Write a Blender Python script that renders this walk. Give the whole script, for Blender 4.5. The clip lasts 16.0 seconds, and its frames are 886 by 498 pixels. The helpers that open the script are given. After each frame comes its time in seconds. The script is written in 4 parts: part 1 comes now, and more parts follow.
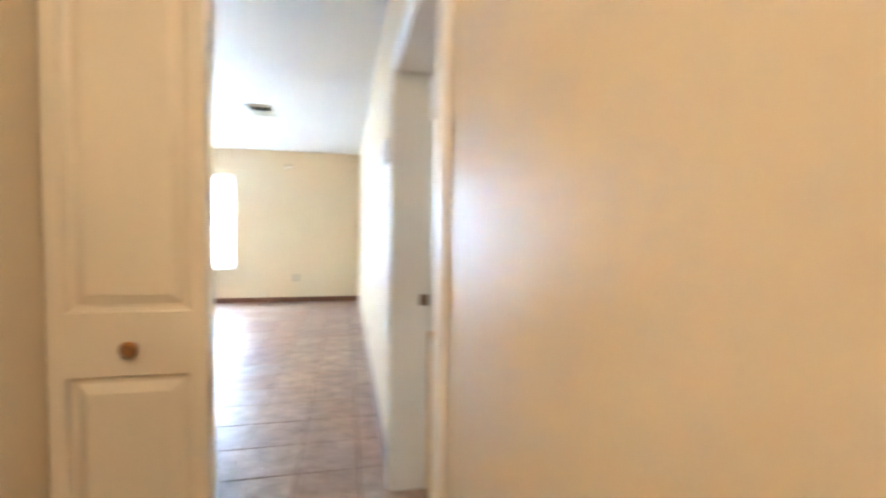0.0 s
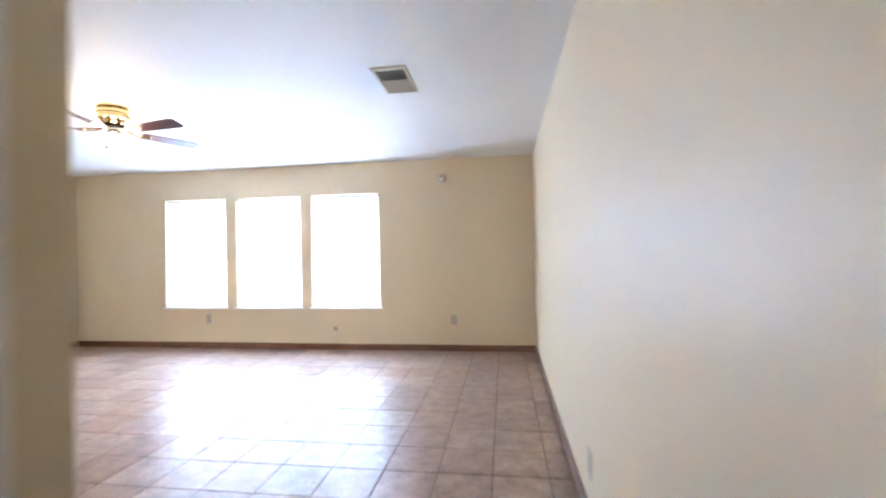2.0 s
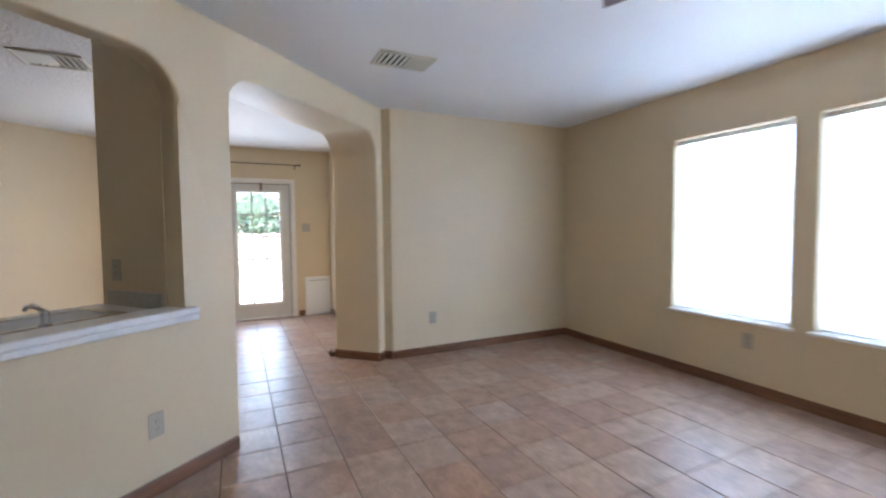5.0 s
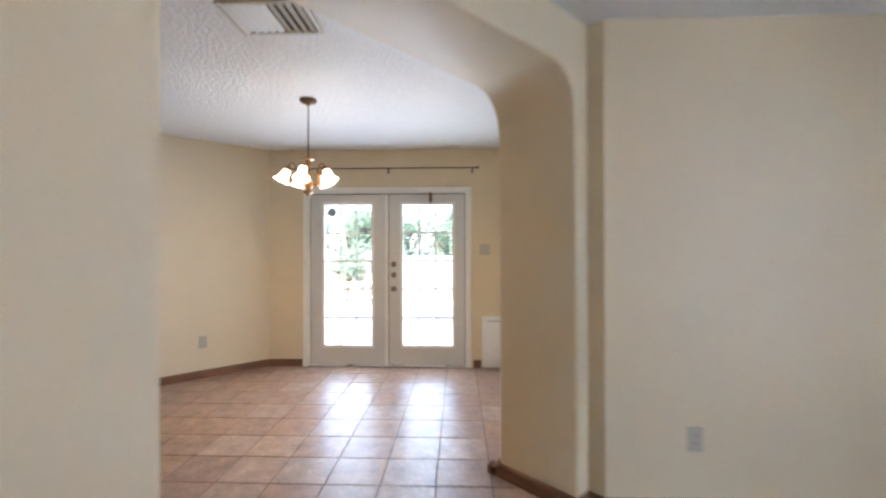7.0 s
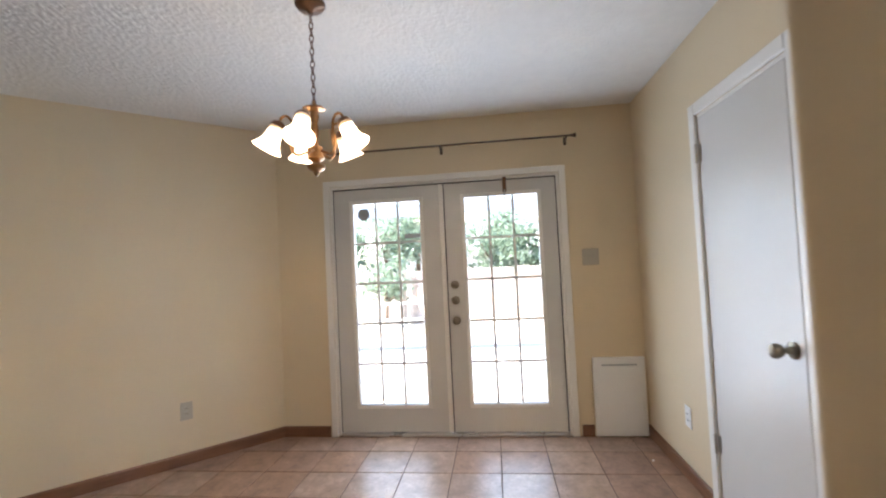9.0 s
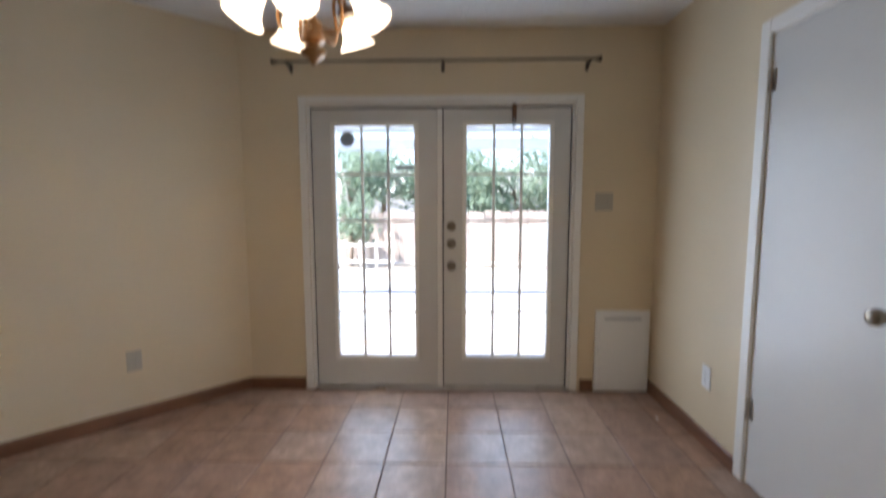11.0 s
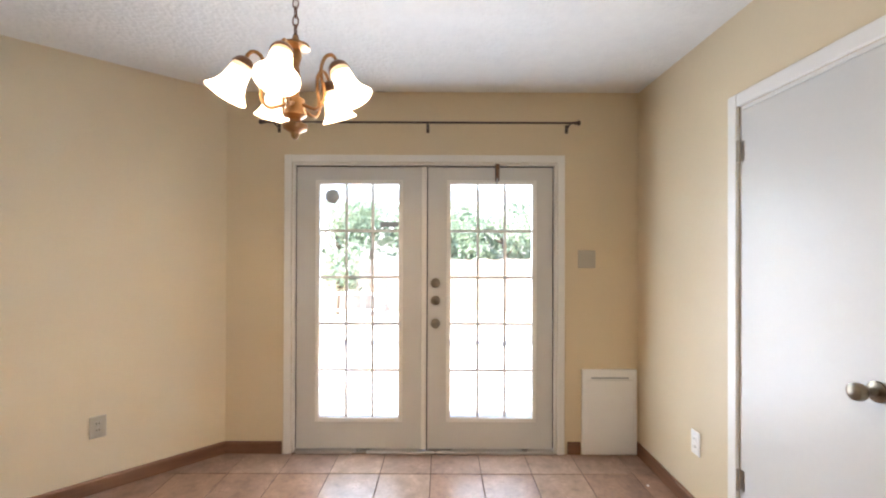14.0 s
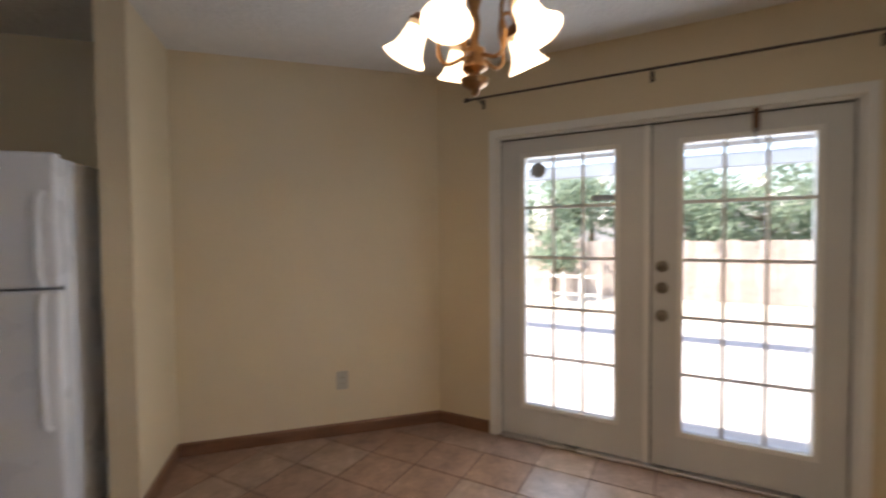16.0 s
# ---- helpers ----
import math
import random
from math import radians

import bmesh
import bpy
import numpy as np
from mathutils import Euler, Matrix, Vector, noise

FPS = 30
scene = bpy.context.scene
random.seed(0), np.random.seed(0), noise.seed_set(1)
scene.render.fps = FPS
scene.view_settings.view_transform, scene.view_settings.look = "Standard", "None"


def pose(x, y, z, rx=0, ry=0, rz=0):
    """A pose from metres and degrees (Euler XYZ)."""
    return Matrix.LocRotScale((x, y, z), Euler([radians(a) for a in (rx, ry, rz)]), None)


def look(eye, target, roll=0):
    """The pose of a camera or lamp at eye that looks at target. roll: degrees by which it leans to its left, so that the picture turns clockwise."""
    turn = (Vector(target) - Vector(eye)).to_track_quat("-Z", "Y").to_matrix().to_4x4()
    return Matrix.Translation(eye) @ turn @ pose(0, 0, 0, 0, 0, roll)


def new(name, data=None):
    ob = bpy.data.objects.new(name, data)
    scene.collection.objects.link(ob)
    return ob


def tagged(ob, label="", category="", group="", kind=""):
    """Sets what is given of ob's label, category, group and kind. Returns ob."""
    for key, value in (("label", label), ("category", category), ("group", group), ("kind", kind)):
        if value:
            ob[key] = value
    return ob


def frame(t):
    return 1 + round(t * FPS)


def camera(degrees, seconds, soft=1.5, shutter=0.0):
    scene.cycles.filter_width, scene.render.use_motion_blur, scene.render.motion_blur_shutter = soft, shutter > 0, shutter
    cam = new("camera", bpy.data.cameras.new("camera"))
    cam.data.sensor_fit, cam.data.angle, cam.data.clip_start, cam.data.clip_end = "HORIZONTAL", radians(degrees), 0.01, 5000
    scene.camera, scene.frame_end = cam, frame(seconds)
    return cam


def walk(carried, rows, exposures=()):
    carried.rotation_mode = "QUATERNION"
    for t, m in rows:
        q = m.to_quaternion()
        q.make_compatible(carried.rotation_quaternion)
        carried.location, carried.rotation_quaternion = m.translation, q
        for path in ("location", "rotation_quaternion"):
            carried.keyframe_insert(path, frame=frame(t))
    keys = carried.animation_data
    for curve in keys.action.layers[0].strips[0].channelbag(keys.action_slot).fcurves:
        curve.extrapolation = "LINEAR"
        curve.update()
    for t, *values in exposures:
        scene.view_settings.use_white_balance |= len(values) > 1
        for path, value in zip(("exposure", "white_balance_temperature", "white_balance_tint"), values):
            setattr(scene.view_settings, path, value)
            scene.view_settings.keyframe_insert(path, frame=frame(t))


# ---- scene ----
cam = camera(91.3, 16.0, soft=2.1, shutter=0.8)
PATH = [
    (0, (9.303, -3.899, 1.307), (9.740, -1.950, 1.210), 1.0),
    (0.5, (9.286, -3.439, 1.296), (9.224, -1.444, 1.169), 0.4),
    (0.7, (9.258, -3.251, 1.31), (9.206, -1.253, 1.236), -1.1),
    (0.8, (9.241, -3.089, 1.329), (9.228, -1.091, 1.258), -1.5),
    (1, (9.226, -2.859, 1.338), (9.238, -0.861, 1.25), -1.3),
    (1.2, (9.237, -2.656, 1.324), (9.234, -0.656, 1.268), -1.5),
    (1.5, (9.195, -2.29, 1.342), (9.082, -0.293, 1.311), -0.5),
    (2, (9.147, -1.841, 1.305), (8.868, 0.14, 1.321), -1.1),
    (2.5, (9.058, -1.282, 1.314), (8.499, 0.638, 1.26), -2.0),
    (3, (8.848, -0.83, 1.335), (7.729, 0.827, 1.271), 1.1),
    (3.5, (8.468, -0.504, 1.294), (7.106, 0.959, 1.33), -0.2),
    (4, (8.042, -0.178, 1.273), (6.453, 1.036, 1.313), 0.5),
    (4.2, (7.851, -0.125, 1.284), (6.208, 1.014, 1.297), 0.6),
    (6.3, (5.736, 0.821, 1.41), (3.759, 1.113, 1.349), -2.3),
    (6.5, (5.589, 0.873, 1.384), (3.598, 1.058, 1.366), -1.8),
    (7, (5.051, 0.835, 1.353), (3.052, 0.765, 1.363), -0.1),
    (7.5, (4.539, 0.776, 1.394), (2.55, 0.568, 1.357), -1.0),
    (8, (4.067, 0.675, 1.395), (2.11, 0.264, 1.422), -0.6),
    (8.5, (3.698, 0.51, 1.393), (1.725, 0.189, 1.434), -1.3),
    (8.7, (3.6, 0.463, 1.378), (1.618, 0.199, 1.454), -2.6),
    (10.8, (3.08, 0.113, 1.37), (1.084, 0.041, 1.271), -0.1),
    (11, (3.076, 0.092, 1.34), (1.087, 0.044, 1.145), -0.1),
    (11.5, (3.094, 0.057, 1.152), (1.184, 0.031, 0.559), 0.4),
    (12, (3.094, 0.098, 1.097), (1.369, 0.029, 0.086), -0.8),
    (12.5, (3.109, 0.061, 1.105), (1.477, 0.013, -0.051), -0.1),
    (13, (3.1, 0.095, 1.15), (1.288, 0.076, 0.305), 0.6),
    (13.3, (3.063, 0.153, 1.275), (1.137, 0.129, 0.737), 0.9),
    (13.5, (3.041, 0.166, 1.341), (1.055, 0.14, 1.106), 0.2),
    (14, (3.059, 0.127, 1.424), (1.059, 0.129, 1.435), 0.2),
    (14.5, (3.038, 0.118, 1.416), (1.038, 0.123, 1.398), 0.1),
    (15, (2.965, 0.119, 1.4), (0.969, 0.022, 1.335), -1.6),
    (15.5, (2.837, 0.162, 1.384), (0.925, -0.422, 1.343), -0.4),
    (16, (2.795, 0.157, 1.395), (1.038, -0.797, 1.329), -0.5),
]
EXPOSURES = [
    (0.0, 5.75, 5700, 10), (0.5, 5.7, 5700, 13), (1.0, 5.7, 5750, 17), (1.5, 5.3, 5750, 18), (2.0, 4.9, 5800, 19),
    (2.5, 4.4, 5800, 19), (3.0, 4.15, 5900, 18), (3.5, 3.9, 5900, 18), (4.0, 3.55, 5900, 18), (6.3, 3.65, 6250, 19), (7.0, 3.6, 6250, 19),
    (8.5, 3.25, 6450, 19), (11.0, 2.6, 6200, 19), (11.5, 2.4, 5950, 18), (12.5, 3.15, 5850, 17), (13.0, 3.6, 5950, 17),
    (13.3, 3.9, 6150, 17), (13.6, 3.9, 6450, 19), (14.0, 3.62, 6800, 20), (14.5, 3.28, 6900, 20), (15.2, 2.85, 7000, 20),
    (16.0, 2.4, 7150, 22),
]
walk(cam, [(t, look(eye, target, roll)) for t, eye, target, roll in PATH], EXPOSURES)

# ---- world, sun, large lights ----
world = bpy.data.worlds.new("sky")
scene.world = world
world.use_nodes = True
wn = world.node_tree
sky = wn.nodes.new("ShaderNodeTexSky")
sky.sky_type = 'NISHITA'
sky.sun_disc = False
sky.sun_elevation = radians(58)
sky.sun_rotation = radians(152)
wn.links.new(sky.outputs[0], wn.nodes["Background"].inputs[0])
wn.nodes["Background"].inputs[1].default_value = 0.12

sun = new("sun", bpy.data.lights.new("sun", 'SUN'))
sun.data.energy = 3.2
sun.data.angle = radians(0.5)
sun.data.color = (1.0, 0.95, 0.87)
sun.matrix_world = look((3.5, -6.5, 12), (0, 0, 0))


def area_lamp(name, place, target, w, h, watts, color):
    ob = new(name, bpy.data.lights.new(name, 'AREA'))
    ob.data.shape = 'RECTANGLE'
    ob.data.size, ob.data.size_y, ob.data.energy, ob.data.color = w, h, watts, color
    ob.matrix_world = look(place, target)
    return ob


def point_lamp(name, place, watts, color, size):
    ob = new(name, bpy.data.lights.new(name, 'POINT'))
    ob.data.energy, ob.data.color, ob.data.shadow_soft_size = watts, color, size
    ob.location = place
    return ob


WIN_WATTS = 10
for wx in (4.745, 5.865, 6.995):
    area_lamp("window_daylight", (wx, 4.06, 1.36), (wx, 0, 1.2), 1.0, 1.6, WIN_WATTS, (0.55, 0.75, 1.0))
for wy in (0.62, -0.33, -1.3):
    area_lamp("bedroom_daylight", (13.10, wy, 1.36), (9, wy, 1.3), 0.85, 1.6, 0.8, (1.0, 0.98, 0.95))
for wy in (-0.465, 0.475):
    area_lamp("french_door_daylight", (-0.085, wy, 1.07), (3.0, wy + 0.1, 1.3), 0.5, 1.6, 3.1, (0.64, 0.82, 1.0))

# ---- materials ----


def material(name, color, rough=0.5, metal=0.0, var=0.06, scale=3.0, fine=60.0, bump=0.0, bump_scale=120.0, spec=0.5,
             per_object=0.0, stain=0.0, stain_scale=1.2, bump_dist=0.004, vein=0.0, hue=0.0):
    m = bpy.data.materials.new(name)
    m.use_nodes = True
    nt = m.node_tree
    b = nt.nodes["Principled BSDF"]
    b.inputs["Roughness"].default_value = rough
    b.inputs["Metallic"].default_value = metal
    b.inputs["Specular IOR Level"].default_value = spec
    geo = nt.nodes.new("ShaderNodeNewGeometry")
    n1 = nt.nodes.new("ShaderNodeTexNoise")
    n1.inputs["Scale"].default_value = scale
    n1.inputs["Detail"].default_value = 5
    n2 = nt.nodes.new("ShaderNodeTexNoise")
    n2.inputs["Scale"].default_value = fine
    n2.inputs["Detail"].default_value = 3
    for n in (n1, n2):
        nt.links.new(geo.outputs["Position"], n.inputs["Vector"])
    add = nt.nodes.new("ShaderNodeMath")
    add.operation = 'MULTIPLY_ADD'
    nt.links.new(n2.outputs["Fac"], add.inputs[0])
    add.inputs[1].default_value = 0.4
    nt.links.new(n1.outputs["Fac"], add.inputs[2])
    ramp = nt.nodes.new("ShaderNodeMapRange")
    ramp.inputs["From Min"].default_value, ramp.inputs["From Max"].default_value = 0.4, 1.0
    ramp.inputs["To Min"].default_value, ramp.inputs["To Max"].default_value = 1 - var, 1 + var
    nt.links.new(add.outputs[0], ramp.inputs["Value"])
    hsv = nt.nodes.new("ShaderNodeHueSaturation")
    hsv.inputs["Color"].default_value = (*color, 1)
    last = ramp.outputs["Result"]
    if per_object:
        info = nt.nodes.new("ShaderNodeObjectInfo")
        isl = nt.nodes.new("ShaderNodeNewGeometry")
        mix = nt.nodes.new("ShaderNodeMath")
        mix.operation = 'ADD'
        nt.links.new(info.outputs["Random"], mix.inputs[0])
        nt.links.new(isl.outputs["Random Per Island"], mix.inputs[1])
        fr = nt.nodes.new("ShaderNodeMath")
        fr.operation = 'FRACT'
        nt.links.new(mix.outputs[0], fr.inputs[0])
        r2 = nt.nodes.new("ShaderNodeMapRange")
        r2.inputs["To Min"].default_value, r2.inputs["To Max"].default_value = 1 - per_object, 1 + per_object
        nt.links.new(fr.outputs[0], r2.inputs["Value"])
        mul = nt.nodes.new("ShaderNodeMath")
        mul.operation = 'MULTIPLY'
        nt.links.new(last, mul.inputs[0])
        nt.links.new(r2.outputs["Result"], mul.inputs[1])
        last = mul.outputs[0]
        r3 = nt.nodes.new("ShaderNodeMapRange")
        r3.inputs["To Min"].default_value, r3.inputs["To Max"].default_value = 0.86, 1.12
        nt.links.new(info.outputs["Random"], r3.inputs["Value"])
        nt.links.new(r3.outputs["Result"], hsv.inputs["Saturation"])
        if hue:
            r6 = nt.nodes.new("ShaderNodeMapRange")
            r6.inputs["To Min"].default_value, r6.inputs["To Max"].default_value = 0.5 - hue, 0.5 + hue
            nt.links.new(fr.outputs[0], r6.inputs["Value"])
            nt.links.new(r6.outputs["Result"], hsv.inputs["Hue"])
    nt.links.new(last, hsv.inputs["Value"])
    out = hsv.outputs["Color"]
    if stain:
        n3 = nt.nodes.new("ShaderNodeTexNoise")
        n3.inputs["Scale"].default_value = stain_scale
        n3.inputs["Detail"].default_value = 8
        n3.inputs["Distortion"].default_value = 1.6
        nt.links.new(geo.outputs["Position"], n3.inputs["Vector"])
        r4 = nt.nodes.new("ShaderNodeMapRange")
        r4.inputs["From Min"].default_value, r4.inputs["From Max"].default_value = 0.42, 0.78
        r4.inputs["To Max"].default_value = stain
        nt.links.new(n3.outputs["Fac"], r4.inputs["Value"])
        mx = nt.nodes.new("ShaderNodeMixRGB")
        mx.inputs[2].default_value = (color[0] * 0.62, color[1] * 0.56, color[2] * 0.55, 1)
        nt.links.new(r4.outputs["Result"], mx.inputs[0])
        nt.links.new(out, mx.inputs[1])
        out = mx.outputs[0]
    if vein:
        n5 = nt.nodes.new("ShaderNodeTexNoise")
        n5.inputs["Scale"].default_value = 7.0
        n5.inputs["Detail"].default_value = 6
        n5.inputs["Distortion"].default_value = 2.2
        nt.links.new(geo.outputs["Position"], n5.inputs["Vector"])
        off = nt.nodes.new("ShaderNodeMath")
        off.operation = 'SUBTRACT'
        off.inputs[1].default_value = 0.5
        nt.links.new(n5.outputs["Fac"], off.inputs[0])
        dist = nt.nodes.new("ShaderNodeMath")
        dist.operation = 'ABSOLUTE'
        nt.links.new(off.outputs[0], dist.inputs[0])
        away = nt.nodes.new("ShaderNodeMapRange")
        away.inputs["From Min"].default_value, away.inputs["From Max"].default_value = 0.002, 0.04
        away.inputs["To Min"].default_value, away.inputs["To Max"].default_value = 1.0, 0.0
        nt.links.new(dist.outputs[0], away.inputs["Value"])
        gate = nt.nodes.new("ShaderNodeMapRange")
        gate.inputs["From Min"].default_value, gate.inputs["From Max"].default_value = 0.42, 0.7
        gate.inputs["To Max"].default_value = vein
        nt.links.new(n1.outputs["Fac"], gate.inputs["Value"])
        both = nt.nodes.new("ShaderNodeMath")
        both.operation = 'MULTIPLY'
        nt.links.new(away.outputs[0], both.inputs[0])
        nt.links.new(gate.outputs["Result"], both.inputs[1])
        mv = nt.nodes.new("ShaderNodeMixRGB")
        mv.inputs[2].default_value = (color[0] * 0.5, color[1] * 0.48, color[2] * 0.5, 1)
        nt.links.new(both.outputs[0], mv.inputs[0])
        nt.links.new(out, mv.inputs[1])
        out = mv.outputs[0]
    nt.links.new(out, b.inputs["Base Color"])
    rr = nt.nodes.new("ShaderNodeMapRange")
    rr.inputs["To Min"].default_value, rr.inputs["To Max"].default_value = rough * 0.85, min(1, rough * 1.15)
    nt.links.new(n1.outputs["Fac"], rr.inputs["Value"])
    nt.links.new(rr.outputs["Result"], b.inputs["Roughness"])
    if bump:
        n4 = nt.nodes.new("ShaderNodeTexNoise")
        n4.inputs["Scale"].default_value = bump_scale
        n4.inputs["Detail"].default_value = 4
        nt.links.new(geo.outputs["Position"], n4.inputs["Vector"])
        bp = nt.nodes.new("ShaderNodeBump")
        bp.inputs["Strength"].default_value = bump
        bp.inputs["Distance"].default_value = bump_dist
        nt.links.new(n4.outputs["Fac"], bp.inputs["Height"])
        nt.links.new(bp.outputs[0], b.inputs["Normal"])
    return m


def wood_material(name, dark, light, rough=0.4, axis=0, stretch=14.0, scale=6.0, per_object=0.12, coat=0.0):
    m = bpy.data.materials.new(name)
    m.use_nodes = True
    nt = m.node_tree
    b = nt.nodes["Principled BSDF"]
    b.inputs["Roughness"].default_value = rough
    b.inputs["Coat Weight"].default_value = coat
    tc = nt.nodes.new("ShaderNodeTexCoord")
    info = nt.nodes.new("ShaderNodeObjectInfo")
    mp = nt.nodes.new("ShaderNodeMapping")
    sc = [stretch] * 3
    sc[axis] = 1.0
    mp.inputs["Scale"].default_value = sc
    nt.links.new(tc.outputs["Object"], mp.inputs["Vector"])
    n = nt.nodes.new("ShaderNodeTexNoise")
    n.noise_dimensions = '4D'
    n.inputs["Scale"].default_value = scale
    n.inputs["Detail"].default_value = 6
    n.inputs["Distortion"].default_value = 0.5
    nt.links.new(mp.outputs[0], n.inputs["Vector"])
    w = nt.nodes.new("ShaderNodeMath")
    w.operation = 'MULTIPLY'
    w.inputs[1].default_value = 40
    nt.links.new(info.outputs["Random"], w.inputs[0])
    nt.links.new(w.outputs[0], n.inputs["W"])
    r = nt.nodes.new("ShaderNodeValToRGB")
    r.color_ramp.elements[0].position, r.color_ramp.elements[1].position = 0.3, 0.7
    r.color_ramp.elements[0].color, r.color_ramp.elements[1].color = (*dark, 1), (*light, 1)
    nt.links.new(n.outputs["Fac"], r.inputs[0])
    hsv = nt.nodes.new("ShaderNodeHueSaturation")
    mr = nt.nodes.new("ShaderNodeMapRange")
    mr.inputs["To Min"].default_value, mr.inputs["To Max"].default_value = 1 - per_object, 1 + per_object
    nt.links.new(info.outputs["Random"], mr.inputs["Value"])
    nt.links.new(mr.outputs["Result"], hsv.inputs["Value"])
    nt.links.new(r.outputs[0], hsv.inputs["Color"])
    nt.links.new(hsv.outputs[0], b.inputs["Base Color"])
    bp = nt.nodes.new("ShaderNodeBump")
    bp.inputs["Strength"].default_value = 0.15
    bp.inputs["Distance"].default_value = 0.002
    nt.links.new(n.outputs["Fac"], bp.inputs["Height"])
    nt.links.new(bp.outputs[0], b.inputs["Normal"])
    return m


def glow_material(name, color, strength):
    m = bpy.data.materials.new(name)
    m.use_nodes = True
    b = m.node_tree.nodes["Principled BSDF"]
    b.inputs["Base Color"].default_value = (0.9, 0.86, 0.78, 1)
    b.inputs["Roughness"].default_value = 0.35
    b.inputs["Emission Color"].default_value = (*color, 1)
    b.inputs["Emission Strength"].default_value = strength
    return m


def translucent_material(name, color, share, rough=0.5):
    m = bpy.data.materials.new(name)
    m.use_nodes = True
    nt = m.node_tree
    b = nt.nodes["Principled BSDF"]
    b.inputs["Base Color"].default_value = (*color, 1)
    b.inputs["Roughness"].default_value = rough
    tr = nt.nodes.new("ShaderNodeBsdfTranslucent")
    tr.inputs["Color"].default_value = (*color, 1)
    mx = nt.nodes.new("ShaderNodeMixShader")
    mx.inputs[0].default_value = share
    nt.links.new(b.outputs[0], mx.inputs[1])
    nt.links.new(tr.outputs[0], mx.inputs[2])
    nt.links.new(mx.outputs[0], nt.nodes["Material Output"].inputs[0])
    return m


def glass_material(name):
    m = bpy.data.materials.new(name)
    m.use_nodes = True
    nt = m.node_tree
    tr = nt.nodes.new("ShaderNodeBsdfTransparent")
    tr.inputs["Color"].default_value = (0.97, 0.985, 0.98, 1)
    gl = nt.nodes.new("ShaderNodeBsdfGlossy")
    gl.inputs["Roughness"].default_value = 0.02
    fr = nt.nodes.new("ShaderNodeFresnel")
    fr.inputs["IOR"].default_value = 1.45
    mx = nt.nodes.new("ShaderNodeMixShader")
    nt.links.new(fr.outputs[0], mx.inputs[0])
    nt.links.new(tr.outputs[0], mx.inputs[1])
    nt.links.new(gl.outputs[0], mx.inputs[2])
    nt.links.new(mx.outputs[0], nt.nodes["Material Output"].inputs[0])
    return m


M_WALL = material("cream_wall_paint", (0.67, 0.552, 0.37), 0.47, var=0.03, scale=1.2, bump=0.3, bump_scale=28, bump_dist=0.003, spec=0.4, stain=0.05, stain_scale=0.7)
M_WALL_WHITE = material("bedroom_wall_paint", (0.68, 0.68, 0.62), 0.5, var=0.02, bump=0.2, bump_scale=60)
M_CEIL = material("ceiling_paint", (0.73, 0.72, 0.70), 0.6, var=0.02, scale=0.8, bump=0.2, bump_scale=30, bump_dist=0.003)
M_CEIL_TEX = material("textured_ceiling_paint", (0.76, 0.74, 0.70), 0.7, var=0.04, scale=14, bump=1.0, bump_scale=38, bump_dist=0.008)
M_WHITE = material("white_trim_paint", (0.77, 0.745, 0.69), 0.32, var=0.03, scale=2, bump=0.08, bump_scale=90)
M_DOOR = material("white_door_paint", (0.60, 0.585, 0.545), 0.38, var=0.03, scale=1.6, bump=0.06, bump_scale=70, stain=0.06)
M_CREAM = material("cream_door_paint", (0.68, 0.585, 0.42), 0.36, var=0.03, scale=2, bump=0.08)
M_PLASTIC = material("ivory_plastic", (0.43, 0.38, 0.30), 0.35, var=0.02)
M_WPLASTIC = material("white_plastic", (0.82, 0.82, 0.80), 0.35, var=0.02)
M_DARK = material("dark_slot", (0.03, 0.03, 0.03), 0.6)
M_GREY = material("grey_plastic", (0.35, 0.37, 0.39), 0.4)
M_BASE = wood_material("brown_baseboard_wood", (0.125, 0.055, 0.027), (0.22, 0.102, 0.052), 0.35, axis=0, stretch=8, scale=3)
M_TILE = material("terracotta_tile", (0.325, 0.208, 0.145), 0.38, var=0.42, scale=9.0, fine=34, bump=0.16, bump_scale=11, bump_dist=0.0014, spec=0.39, per_object=0.12, vein=0.6, hue=0.006)
M_GROUT = material("dark_grout", (0.13, 0.085, 0.06), 0.9, var=0.2, scale=8, bump=0.4)
M_LAMINATE = wood_material("oak_laminate", (0.53, 0.36, 0.17), (0.63, 0.45, 0.23), 0.26, axis=1, stretch=9, scale=2.2, per_object=0.08)
M_OAKTRIM = wood_material("oak_trim", (0.45, 0.27, 0.12), (0.58, 0.37, 0.18), 0.35, axis=0, stretch=9, scale=3)
M_BRASS = material("polished_brass", (0.62, 0.50, 0.27), 0.14, metal=1.0, var=0.06)
M_NICKEL = material("satin_nickel", (0.52, 0.48, 0.42), 0.28, metal=1.0, var=0.08)
M_DKNICKEL = material("tarnished_nickel", (0.24, 0.20, 0.15), 0.3, metal=1.0, var=0.2, scale=30)
M_CHROME = material("chrome", (0.7, 0.7, 0.7), 0.1, metal=1.0, var=0.03)
M_BRONZE = material("aged_bronze", (0.16, 0.085, 0.05), 0.32, metal=0.75, var=0.2, scale=25)
M_COPPER = material("antique_copper", (0.34, 0.18, 0.075), 0.3, metal=0.8, var=0.25, scale=30)
M_ROD = material("dark_iron_rod", (0.10, 0.075, 0.06), 0.4, metal=0.7)
M_PALEBLADE = wood_material("washed_grey_blade", (0.14, 0.13, 0.12), (0.20, 0.19, 0.17), 0.5, axis=0, stretch=12, scale=4)
M_BLADE = wood_material("mahogany_blade", (0.045, 0.012, 0.008), (0.12, 0.03, 0.018), 0.36, axis=0, stretch=12, scale=4, coat=0.2)
